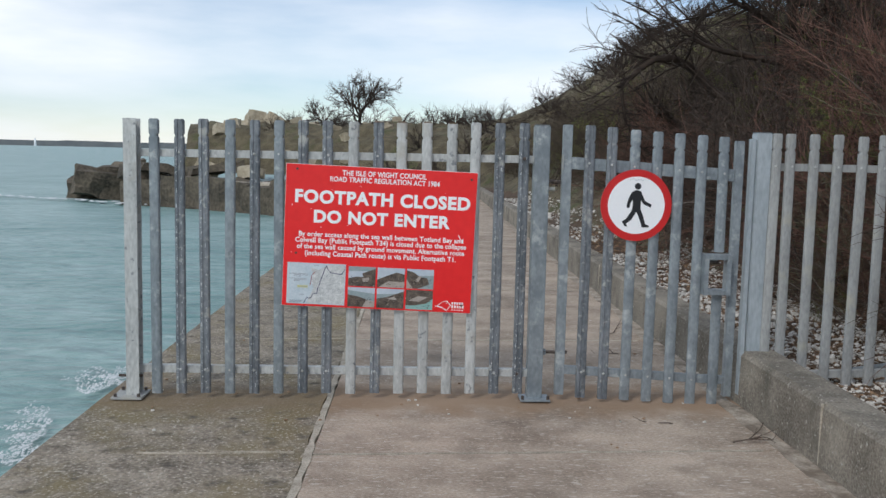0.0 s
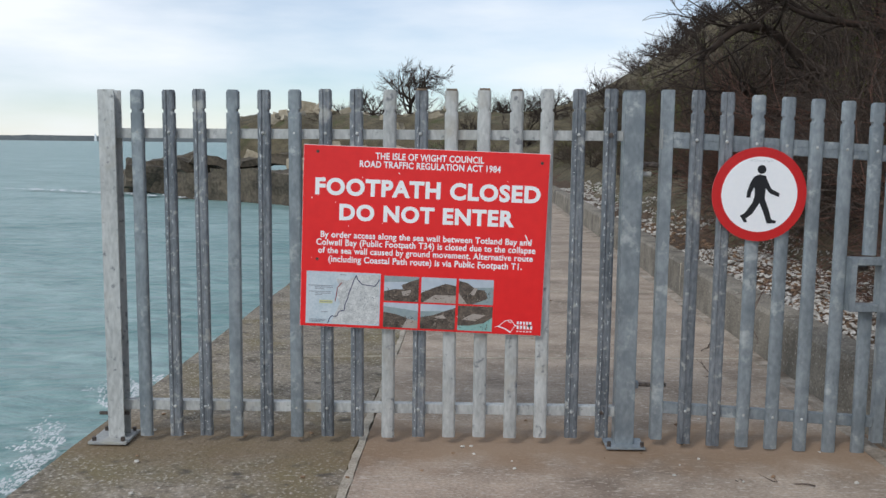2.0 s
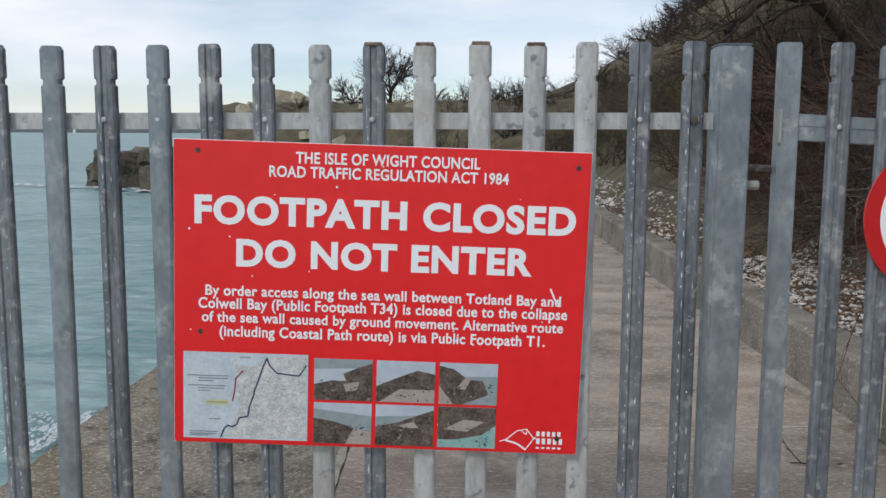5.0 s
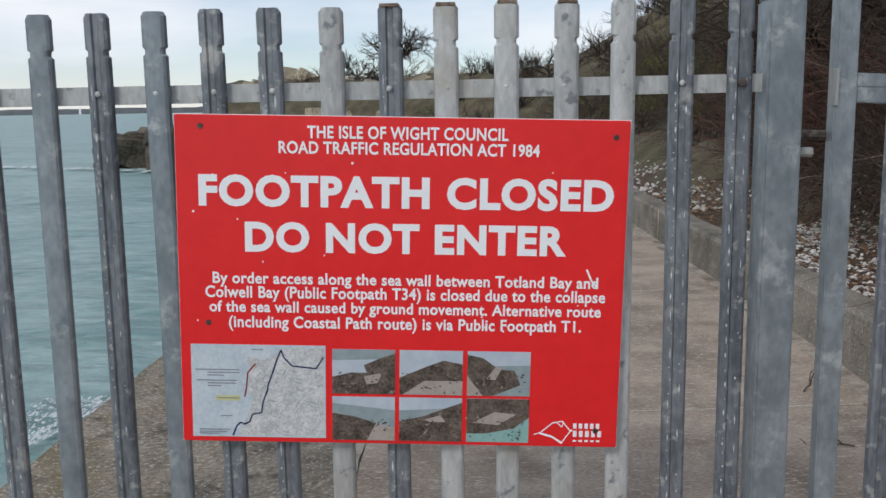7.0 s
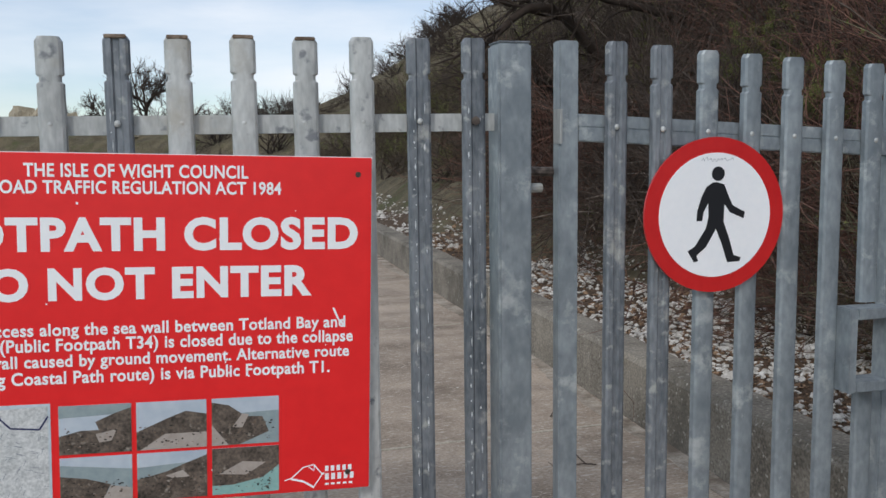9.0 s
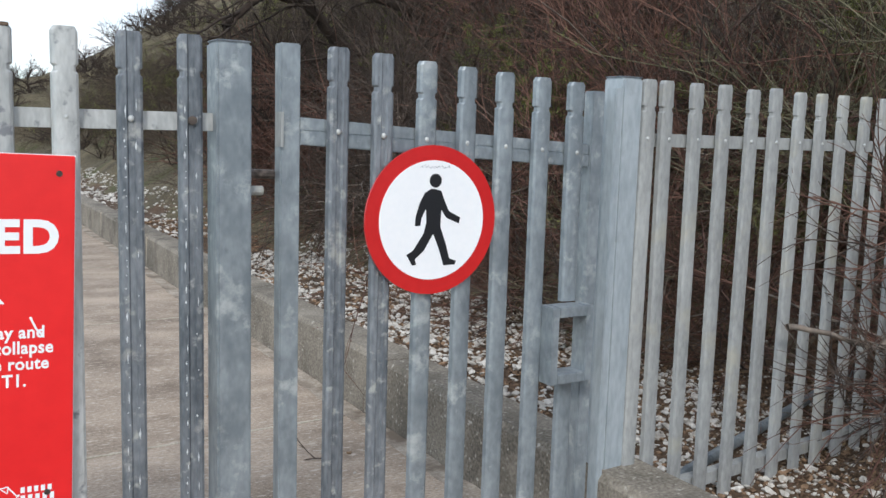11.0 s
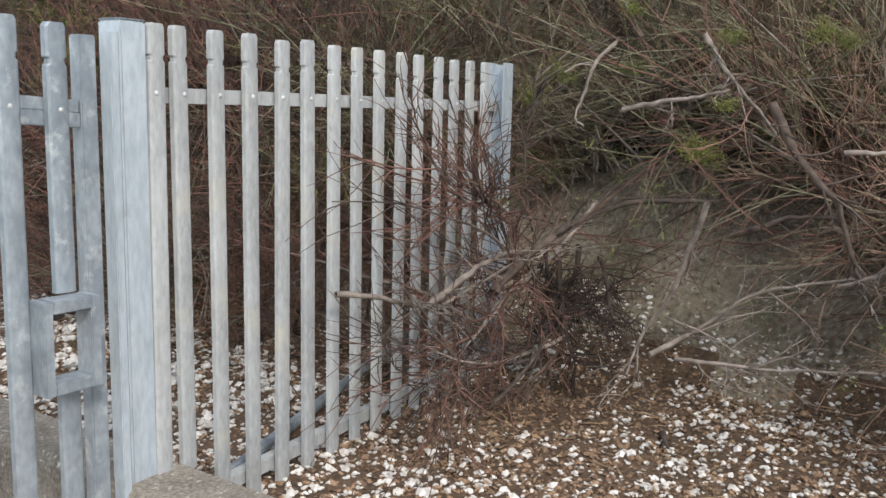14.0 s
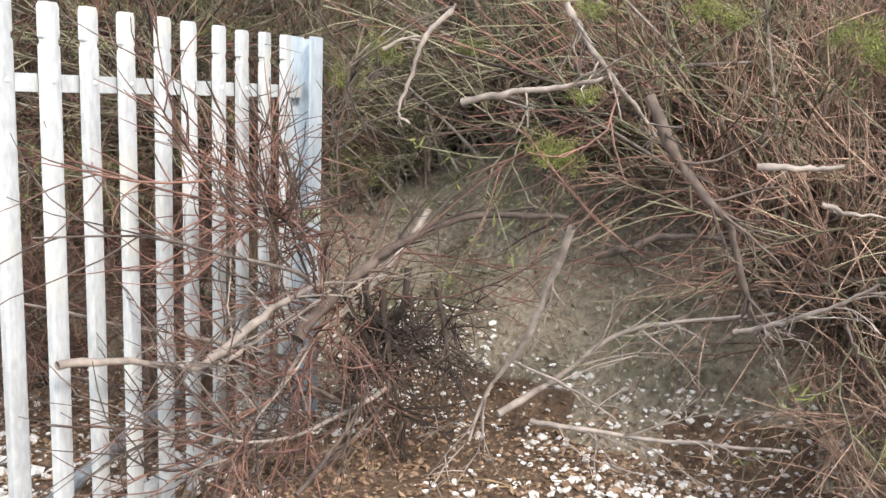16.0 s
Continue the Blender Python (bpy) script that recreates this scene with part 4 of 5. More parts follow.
for q in range(9):
    u = -0.045 + 0.011 * q
    stroke(bm, [(u, 0.148 + rm.uniform(-0.004, 0.004)), (u + 0.006, 0.154 + rm.uniform(-0.006, 0.006)), (u + 0.009, 0.147)], 0.0012, -0.0062)
part("scribble", bm, MAP_GREY, disc, "faint grey pen scribble")
for z in (-0.1, 0.1):
    part("bracket", boxed(0, 0.012, z, 0.30, 0.014, 0.03), GALV, disc)

# ---- shingle ----
def stone_mesh(name, seed, material):
    bm = bmesh.new()
    bmesh.ops.create_icosphere(bm, subdivisions=1, radius=1.0)
    for v in bm.verts:
        v.co *= 1 + 0.35 * noise.noise(v.co * 1.3 + Vector((seed * 7.1, 0, 0)))
        v.co.z *= 0.62
    return mesh_of(name, bm, material)


PEBBLES = [stone_mesh("stone", s, PEBBLE_W if s % 2 else PEBBLE_B) for s in range(6)]


def strip_place(rs, y0, y1, d0, d1):
    y = rs.uniform(y0, y1)
    d = rs.uniform(d0, d1)
    x = WALL_X + WALL_W + bend(y) + d
    return x, y, bank_height(x, y)


rs = random.Random(21)
shingle = thing("shingle", (0, 0, 0), "loose white and brown flint shingle along the wall", "shingle", kind="stuff")
for i in range(260):
    x, y, z = strip_place(rs, -1.6, 5.0, 0.03, 1.2)
    s = rs.uniform(0.009, 0.022)
    ob = new("stone", PEBBLES[(2 * rs.randrange(3) + 1) if rs.random() < 0.8 else 2 * rs.randrange(3)])
    ob.parent = shingle
    ob.matrix_basis = Matrix.Translation((x, y, z + s * 0.25)) @ Euler((rs.uniform(-0.5, 0.5), rs.uniform(-0.5, 0.5), rs.uniform(0, 6))).to_matrix().to_4x4() @ Matrix.Diagonal((s * rs.uniform(0.8, 1.5), s, s * rs.uniform(0.7, 1.2), 1))


def scatter_stones(count, material, seed, y0, y1, d0, d1, s0, s1, name):
    """Many small stones in one mesh: squashed octahedra, turned at random."""
    r = np.random.default_rng(seed)
    base = np.array([(1, 0, 0), (-1, 0, 0), (0, 1, 0), (0, -1, 0), (0, 0, 1), (0, 0, -1), (.6, .6, .5), (-.6, .6, .45), (-.6, -.6, .5), (.6, -.6, .45)], float)
    fc = np.array([(0, 6, 4), (6, 2, 4), (2, 7, 4), (7, 1, 4), (1, 8, 4), (8, 3, 4), (3, 9, 4), (9, 0, 4), (0, 5, 2), (2, 5, 1), (1, 5, 3), (3, 5, 0), (0, 2, 6), (2, 1, 7), (1, 3, 8), (3, 0, 9)])
    V, F = [], []
    k = 0
    while k < count:
        y = r.uniform(y0, y1)
        d = d0 + (d1 - d0) * r.random()
        x = WALL_X + WALL_W + bend(y) + d
        if noise.noise(Vector((x * 0.9, y * 0.9, seed))) + r.uniform(-0.5, 0.5) < -0.25:
            continue
        s = r.uniform(s0, s1) * (1.0 if r.random() < 0.85 else 1.7)
        a = r.uniform(0, 6.28)
        p = base * np.array([s * r.uniform(0.8, 1.4), s, s * r.uniform(0.5, 0.9)]) * r.uniform(0.75, 1.2, (10, 1))
        c, sn = math.cos(a), math.sin(a)
        tilt = r.uniform(-0.5, 0.5)
        q = np.stack([p[:, 0] * c - p[:, 1] * sn, p[:, 0] * sn + p[:, 1] * c, p[:, 2] + p[:, 0] * tilt], 1)
        V.append(q + (x, y, bank_height(x, y) + s * 0.2))
        F.append(fc + 10 * k)
        k += 1
    ob = new(name, data_mesh(name, np.concatenate(V).tolist(), np.concatenate(F).tolist(), material))
    ob.parent = shingle
    tagged(ob, kind="stuff")


scatter_stones(3200, PEBBLE_W, 5, 0.6, 6.5, 0.02, 1.35, 0.009, 0.024, "white_stones")
scatter_stones(7600, PEBBLE_W, 6, -3.5, 1.2, 0.02, 2.8, 0.006, 0.0155, "white_stones")
scatter_stones(24000, PEBBLE_B, 7, -3.5, 3.0, 0.02, 2.7, 0.005, 0.012, "brown_stones")
scatter_stones(900, PEBBLE_W, 8, 8.0, 22.0, 0.02, 0.9, 0.014, 0.034, "white_stones")
scatter_stones(1500, PEBBLE_B, 9, 3.0, 10.0, 0.02, 1.3, 0.010, 0.024, "brown_stones")
scatter_stones(1300, PEBBLE_W, 10, -10.0, -3.3, 0.02, 1.7, 0.008, 0.018, "white_stones")
scatter_stones(4200, PEBBLE_B, 11, -10.0, -3.3, 0.02, 1.7, 0.008, 0.018, "brown_stones")
scatter_stones(260, PEBBLE_W, 12, -0.55, 0.0, 2.55, 2.95, 0.006, 0.013, "white_stones")

# ---- bare brush ----


def tubes(P, R, sides=3):
    """Tapered tubes along polylines P (n, k, 3) with radii R (n, k)."""
    n, k, _ = P.shape
    T = np.gradient(P, axis=1)
    T /= np.linalg.norm(T, axis=2, keepdims=True) + 1e-9
    ref = np.where(np.abs(T[..., 2:3]) > 0.8, np.array([1.0, 0, 0]), np.array([0, 0, 1.0]))
    U = np.cross(T, ref)
    U /= np.linalg.norm(U, axis=2, keepdims=True) + 1e-9
    W = np.cross(T, U)
    a = np.arange(sides) * 2 * np.pi / sides
    ring = U[:, :, None, :] * np.cos(a)[None, None, :, None] + W[:, :, None, :] * np.sin(a)[None, None, :, None]
    V = (P[:, :, None, :] + ring * R[:, :, None, None]).reshape(-1, 3)
    idx = np.arange(n * k * sides).reshape(n, k, sides)
    nx = np.roll(idx, -1, axis=2)
    F = np.stack([idx[:, :-1], nx[:, :-1], nx[:, 1:], idx[:, 1:]], -1).reshape(-1, 4)
    return V, F


def grow(r, start, way, length, k, curl, lift):
    n = len(start)
    P = np.zeros((n, k, 3))
    P[:, 0] = start
    d = way / (np.linalg.norm(way, axis=1, keepdims=True) + 1e-9)
    bendw = r.normal(0, curl, (n, 3))
    for j in range(1, k):
        d = d + bendw * 0.5 + r.normal(0, curl * 0.7, (n, 3)) + np.array([0, 0, lift])
        d /= np.linalg.norm(d, axis=1, keepdims=True) + 1e-9
        P[:, j] = P[:, j - 1] + d * (length / (k - 1))[:, None]
    return P


def sprout(r, P, per, u0, spread, l0, l1, k, curl, lift):
    """Side shoots from the polylines P."""
    n, kk, _ = P.shape
    i = np.repeat(np.arange(n), per)
    u = r.uniform(u0, 1.0, len(i)) * (kk - 1)
    a = np.minimum(u.astype(int), kk - 2)
    f = (u - a)[:, None]
    start = P[i, a] * (1 - f) + P[i, a + 1] * f
    way = P[i, a + 1] - P[i, a]
    way /= np.linalg.norm(way, axis=1, keepdims=True) + 1e-9
    way = way + r.normal(0, spread, way.shape)
    return grow(r, start, way, r.uniform(l0, l1, len(i)), k, curl, lift)


def taper(P, a, b):
    n, k, _ = P.shape
    return np.repeat(np.linspace(a, b, k)[None], n, 0)


def mesh_from(name, V, F, material):
    me = bpy.data.meshes.new(name)
    me.vertices.add(len(V))
    me.vertices.foreach_set("co", np.ascontiguousarray(V, dtype=np.float32).ravel())
    w = F.shape[1]
    me.loops.add(F.size)
    me.loops.foreach_set("vertex_index", np.ascontiguousarray(F, dtype=np.int32).ravel())
    me.polygons.add(len(F))
    me.polygons.foreach_set("loop_start", np.arange(0, F.size, w, dtype=np.int32))
    me.materials.append(material)
    me.update(calc_edges=True)
    return me


def leaf_cards(r, P, per, size):
    """Short flat needles round polylines: little tapering leaves."""
    n, k, _ = P.shape
    i = np.repeat(np.arange(n), per)
    a = r.integers(1, k, len(i))
    c = P[i, a] + r.normal(0, size * 0.6, (len(i), 3))
    d = r.normal(0, 1, (len(i), 3)) + np.array([0, 0, 0.8])
    d /= np.linalg.norm(d, axis=1, keepdims=True)
    s = np.cross(d, r.normal(0, 1, d.shape))
    s /= np.linalg.norm(s, axis=1, keepdims=True) + 1e-9
    L = size * r.uniform(0.6, 1.5, (len(i), 1))
    V = np.stack([c - s * L * 0.10, c + s * L * 0.10, c + d * L], 1).reshape(-1, 3)
    return V, np.arange(len(V)).reshape(-1, 3)


def bush_meshes(seed, lean, height, stems, fine, bark_a, bark_b, thick=1.0, droop=-0.05, green=0, flat_out=1.0):
    r = np.random.default_rng(seed)
    start = np.stack([r.normal(0, 0.22, stems), r.normal(0, 0.22, stems), np.full(stems, -0.1)], 1)
    way = np.stack([r.normal(lean[0], 0.55 * flat_out, stems), r.normal(lean[1], 0.55 * flat_out, stems), r.uniform(0.5, 1.1, stems)], 1)
    A = grow(r, start, way, r.uniform(0.55, 1.1, stems) * height, 7, 0.16, droop)
    B = sprout(r, A, fine[0], 0.25, 0.42, 0.25 * height, 0.6 * height, 5, 0.16, 0.0)
    C = sprout(r, B, fine[1], 0.15, 0.45, 0.12 * height, 0.34 * height, 4, 0.15, 0.02)
    V1, F1 = tubes(A, taper(A, 0.013 * thick, 0.004 * thick), 4)
    V2, F2 = tubes(B, taper(B, 0.0050 * thick, 0.0022 * thick))
    V3, F3 = tubes(C, taper(C, 0.0028 * thick, 0.0012 * thick))
    out = [("stemwood", mesh_from("stemwood", V1, F1, bark_a)), ("brushwood", mesh_from("brushwood", np.concatenate([V2, V3]), np.concatenate([F2, F3 + len(V2)]), bark_b))]
    if green:
        tip = B[r.permutation(len(B))[:5], -1]
        near = np.linalg.norm(C[:, None, -1] - tip[None], axis=2).min(1) < 0.20 * height
        V, F = leaf_cards(r, C[near], green, 0.030 * thick)
        out.append(("greenery", mesh_from("greenery", V, F, SPRIG_DULL)))
    return out


def bush(meshes, at, rz, scale, label, group, tilt=(0, 0)):
    ob = new("bush")
    ob.matrix_basis = pose(*at, tilt[0], tilt[1], rz) @ Matrix.Scale(scale, 4)
    tagged(ob, label, "bush", group)
    for nm, me in meshes:
        p = new(nm, me)
        p.parent = ob
        tagged(p, kind="stuff")
    return ob


TWIG_RED2 = surface("twig_rust_bark", (0.075, 0.044, 0.031), (0.44, 0.29, 0.205), 2.5, 0.95, 0, 0.0, 20, 0.4, island=True)
SPRIG_DULL = surface("olive_sprig", (0.05, 0.06, 0.014), (0.19, 0.195, 0.055), 4, 0.85, 0, 0.0, 30, 0.4, island=True)
LITTER = surface("leaf_litter", (0.06, 0.035, 0.02), (0.30, 0.21, 0.12), 5, 0.9, 0, 0.0, 30, 0.4, island=True)
NEAR = [
    bush_meshes(1, (-0.35, 0), 1.5, 26, (9, 4), TWIG_PALE, TWIG),
    bush_meshes(2, (-0.5, 0.1), 1.7, 24, (9, 4), TWIG, TWIG_RED, droop=-0.09),
    bush_meshes(3, (-0.2, -0.1), 1.6, 26, (9, 4), TWIG, TWIG, green=170),
    bush_meshes(4, (-0.6, 0), 1.4, 24, (9, 4), TWIG_PALE, TWIG, droop=-0.10, flat_out=1.3),
    bush_meshes(6, (-0.25, -0.1), 1.5, 26, (10, 4), TWIG, TWIG_RED),
    bush_meshes(7, (-0.3, 0.2), 1.5, 24, (9, 4), TWIG_PALE, TWIG_OLIVE, droop=-0.07, green=22),
]
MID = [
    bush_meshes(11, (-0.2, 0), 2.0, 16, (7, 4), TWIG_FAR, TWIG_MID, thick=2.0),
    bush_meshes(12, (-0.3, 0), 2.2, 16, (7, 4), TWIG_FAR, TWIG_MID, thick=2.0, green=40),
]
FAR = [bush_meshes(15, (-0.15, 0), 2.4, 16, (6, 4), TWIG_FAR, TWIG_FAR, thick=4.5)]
LABELS = ("tangled bare grey-brown bush arching down the bank", "bare reddish-brown twiggy bush on the bank", "bare bush with sparse green sprigs on the bank", "pale dead brushwood hanging down the bank", "rust-brown twiggy bush on the bank", "olive-brown twiggy bush flecked with green on the bank")


def on_bank(y, d):
    x = WALL_X + WALL_W + bend(y) + d
    return x, y, bank_height(x, y)


rb = random.Random(33)
for row, (d0, step) in enumerate(((2.35, 0.72), (3.3, 0.85), (4.4, 1.0), (5.7, 1.2))):
    y = -3.4 + 0.3 * row
    while y < 9.5:
        d = d0 + rb.uniform(-0.25, 0.3) - min(1.0, 0.14 * max(0.0, y - 1.5))
        d += 0.95 * (1 - smooth01(0.6, 2.4, y))
        v = rb.choice((2, 1, 1, 2, 3, 0))
        at = on_bank(y, d)
        if y < 1.2 and v != 3:
            v = rb.choice((5, 3, 4, 5))
        if -1.4 < y < 0.9 and at[0] < 8.35:
            y += 0.4
            continue
        bush(NEAR[v], at, rb.uniform(-45, 45), rb.uniform(0.8, 1.15) * (1 + 0.12 * row), LABELS[v], "brush on the bank", (rb.uniform(-8, 8), rb.uniform(-8, 8)))
        y += step * rb.uniform(0.8, 1.25)
for row, (d0, step) in enumerate(((2.1, 1.5), (3.6, 1.7), (5.4, 2.0), (7.6, 2.4), (10.5, 3.0))):
    y = 9.6 + 0.4 * row - (4.0 if row == 4 else 0)
    while y < 33:
        at = on_bank(y, d0 - 0.35 + rb.uniform(-0.4, 0.5))
        v = rb.choice((0, 1, 1))
        bush(MID[v], at, rb.uniform(0, 360), rb.uniform(0.8, 1.2) * (0.60 + 0.10 * row), ("dense dark bare scrub on the slope", "dark scrub flecked with green on the slope")[v], "scrub on the slope")
        y += step * rb.uniform(0.8, 1.25)
rb = random.Random(5)
for i in range(95):
    y = rb.uniform(33, 75)
    x = rb.uniform(-14 if y > 46 else -4, 24)
    if x < -4 and rb.random() < 0.45:
        continue
    big = 0.38 if x < -3 else 0.50 if x < 5 else 0.55
    x, y = far(x, y)
    bush(FAR[0], (x, y, bank_height(x, y) - 0.1), rb.uniform(0, 360), big * rb.uniform(0.8, 1.25), "distant dark scrub along the skyline", "distant scrub")

# ---- bare trees ----


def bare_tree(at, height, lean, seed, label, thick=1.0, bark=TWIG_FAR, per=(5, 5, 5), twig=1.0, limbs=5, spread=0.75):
    r = np.random.default_rng(seed)
    ob = new("tree")
    ob.matrix_basis = pose(*at)
    tagged(ob, label, "tree", "bare trees")
    T = grow(r, np.array([[0, 0, -0.3]]), np.array([[lean[0] * 0.5, lean[1] * 0.5, 1.0]]), np.array([height * 0.42]), 7, 0.07, 0.0)
    part_a = tubes(T, taper(T, 0.035 * height * thick, 0.022 * height * thick), 9)
    i0 = T[0, 2:].copy()
    st = i0[r.integers(0, len(i0), limbs)]
    way = np.stack([r.normal(lean[0], spread, limbs), r.normal(lean[1], spread, limbs), r.uniform(0.35, 1.0, limbs)], 1)
    L = grow(r, st, way, r.uniform(0.45, 0.75, limbs) * height, 8, 0.13, 0.0)
    B = sprout(r, L, per[0], 0.2, 0.45, 0.2 * height, 0.42 * height, 6, 0.15, 0.02)
    C = sprout(r, B, per[1], 0.15, 0.45, 0.10 * height, 0.24 * height, 5, 0.16, 0.02)
    D = sprout(r, C, per[2], 0.1, 0.5, 0.05 * height, 0.13 * height, 4, 0.15, 0.02)
    V, F = part_a
    p = new("trunk", mesh_from("trunk", V, F, bark))
    p.parent = ob
    for q in range(limbs):
        V, F = tubes(L[q : q + 1], taper(L[q : q + 1], 0.017 * height * thick, 0.006 * height * thick), 7)
        p = new("limb", mesh_from("limb", V, F, bark))
        p.parent = ob
    V, F = tubes(B, taper(B, 0.006 * height * thick, 0.0025 * height * thick), 5)
    p = new("branchwood", mesh_from("branchwood", V, F, bark))
    p.parent = ob
    tagged(p, kind="stuff")
    V1, F1 = tubes(C, taper(C, 0.0028 * height * twig, 0.0014 * height * twig))
    V2, F2 = tubes(D, taper(D, 0.0016 * height * twig, 0.0009 * height * twig))
    p = new("brushwood", mesh_from("brushwood", np.concatenate([V1, V2]), np.concatenate([F1, F2 + len(V1)]), bark))
    p.parent = ob
    tagged(p, kind="stuff")
    return ob


def on_head(x, y):
    x, y = far(x, y)
    return x, y, bank_height(x, y) - 0.2


bare_tree(on_bank(12.5, 6.6), 5.2, (-0.3, 0.0), 8, "tall bare tree among the scrub", limbs=8)
bare_tree(on_bank(6.5, 5.6), 4.6, (-0.3, -0.2), 12, "bare tree high on the bank", limbs=8)
bare_tree(on_head(-8.3, 53.0), 3.7, (0.1, 0.0), 21, "small windswept bare tree on the headland", thick=1.1, twig=1.7, limbs=13, spread=0.62)
bare_tree(on_head(-10.6, 54.0), 2.0, (-0.2, 0.0), 22, "low bare shrub on the headland", thick=1.3, twig=3.0, limbs=9, spread=0.9)
bare_tree(on_head(1.5, 40.0), 2.0, (-0.1, 0.0), 23, "bare thicket tree on the skyline", thick=0.9, twig=1.6, limbs=10)
bare_tree(on_head(4.6, 38.0), 1.8, (-0.1, 0.0), 24, "bare thicket tree on the skyline", thick=0.9, twig=1.6, limbs=10)

# ---- fallen branches against the side panel ----


def bent(P, r, thick):
    """A smooth line through the points P, a little uneven."""
    u = np.linspace(0, len(P) - 1, 6 * (len(P) - 1) + 1)
    a = np.minimum(u.astype(int), len(P) - 2)
    f = (u - a)[:, None]
    g = np.gradient(P, axis=0)
    A = (2 * f**3 - 3 * f**2 + 1) * P[a] + (f**3 - 2 * f**2 + f) * g[a] + (3 * f**2 - 2 * f**3) * P[a + 1] + (f**3 - f**2) * g[a + 1]
    return (A + r.normal(0, min(thick * 0.2, 0.003), A.shape))[None]


def dead_branch(at, way, length, seed, label, thick=0.02, per=(9, 6), bark=TWIG_PALE, twig_bark=TWIG, curl=0.12, lift=0.0, spread=0.5):
    r = np.random.default_rng(seed)
    ob = new("fallen_branch")
    ob.matrix_basis = pose(*at)
    tagged(ob, label, "branch", "fallen branches")
    A = grow(r, np.zeros((1, 3)), np.array([way], float), np.array([length]), 10, curl, lift)
    V, F = tubes(A, taper(A, thick, thick * 0.3), 7)
    p = new("bough", mesh_from("bough", V, F, bark))
    p.parent = ob
    if not per[0]:
        return ob
    B = sprout(r, A, per[0], 0.15, spread, 0.25 * length, 0.6 * length, 6, 0.15, lift)
    C = sprout(r, B, per[1], 0.15, spread, 0.1 * length, 0.3 * length, 5, 0.16, 0.0)
    V1, F1 = tubes(B, taper(B, max(0.0045, thick * 0.3), 0.0022), 4)
    V2, F2 = tubes(C, taper(C, 0.0030, 0.0012))
    p = new("brushwood", mesh_from("brushwood", np.concatenate([V1, V2]), np.concatenate([F1, F2 + len(V1)]), twig_bark))
    p.parent = ob
    tagged(p, kind="stuff")
    return ob




def bay(x, y, z=None):
    """From the thicket's own axes, in which its branches are listed, to the plan's."""
    c, n, k = math.cos(radians(17.3)), math.sin(radians(17.3)), 0.89
    u, v = x - 3.384, y + 2.463
    p, q = 3.346 + k * (u * c + v * n), -1.945 + k * (v * c - u * n)
    if z is None:
        return p, q
    return p, q, max(1.608 + k * (z - 1.525) - 0.46 * (1 - smooth01(0.4, 0.95, z)), bank_height(p, q) + 0.02)


def bough(a, b, *rest, **kw):
    """A dead branch that leads from a to about b."""
    a, b = bay(*a), bay(*b)
    w = Vector(b) - Vector(a)
    seed, label, thick, *more = rest
    return dead_branch(a, tuple(w.normalized()), w.length, seed, label, 0.55 * thick, *more, **kw)


FENCE_SIDE = ("fallen brown branch tangled against the fence", "fallen twiggy branch across the fence pales", "dark twigs reaching up in front of the fence", "dead branch lying low along the fence")
bough((6.70, 0.50, 0.95), (5.20, 0.10, 0.60), 51, FENCE_SIDE[0], 0.030, (22, 7), TWIG_PALE, TWIG_RED, curl=0.11)
bough((6.25, 0.42, 0.88), (5.05, 0.12, 1.10), 52, FENCE_SIDE[1], 0.017, (22, 8), TWIG, TWIG_RED, curl=0.11)
bough((6.20, 0.40, 0.78), (4.95, 0.08, 0.72), 66, FENCE_SIDE[1], 0.015, (20, 7), TWIG_PALE, TWIG_RED, curl=0.11)
bough((6.15, 0.48, 0.85), (5.65, 0.40, 1.60), 53, FENCE_SIDE[2], 0.012, (14, 6), TWIG, TWIG, curl=0.11)
bough((6.10, 0.36, 0.80), (5.20, 0.10, 1.30), 67, FENCE_SIDE[2], 0.010, (14, 6), TWIG, TWIG_RED, curl=0.08)
bough((6.15, 0.20, 0.60), (4.90, -0.10, 0.42), 54, FENCE_SIDE[3], 0.020, (16, 6), TWIG_PALE, TWIG, curl=0.11)
bough((6.35, 0.25, 0.62), (5.60, -0.05, 0.36), 68, FENCE_SIDE[3], 0.016, (16, 6), TWIG, TWIG, curl=0.09)
bough((6.50, 0.70, 0.63), (4.75, 0.09, 0.98), 80, FENCE_SIDE[0], 0.028, (9, 5), TWIG_PALE, TWIG, curl=0.08, spread=0.26)
bough((6.46, 0.62, 0.56), (4.70, 0.02, 0.82), 81, FENCE_SIDE[1], 0.026, (9, 5), TWIG_PALE, TWIG_RED, curl=0.08, spread=0.26)
bough((6.24, 0.48, 0.50), (4.85, 0.03, 0.62), 83, FENCE_SIDE[1], 0.020, (8, 5), TWIG_PALE, TWIG, curl=0.08, spread=0.3)
bough((6.45, 0.62, 0.40), (5.20, 0.26, 0.66), 87, FENCE_SIDE[3], 0.024, (8, 5), TWIG_PALE, TWIG_RED, curl=0.09, spread=0.3)
for k, (a, e) in enumerate((((6.38, -0.30, 0.94), (6.08, -0.34, 0.55)), ((6.52, -0.42, 0.92), (6.45, -0.52, 0.42)), ((6.60, -0.50, 0.86), (6.72, -0.62, 0.46)), ((6.30, -0.26, 0.82), (6.36, -0.40, 0.32)), ((6.42, -0.36, 0.84), (6.20, -0.50, 0.36)))):
    w = Vector(e) - Vector(a)
    dead_branch(a, tuple(w.normalized()), w.length, 90 + k, "dark matted root clump at the foot of the fence", 0.016, (26, 7), TWIG_FAR, TWIG_FAR, curl=0.2, spread=0.8)
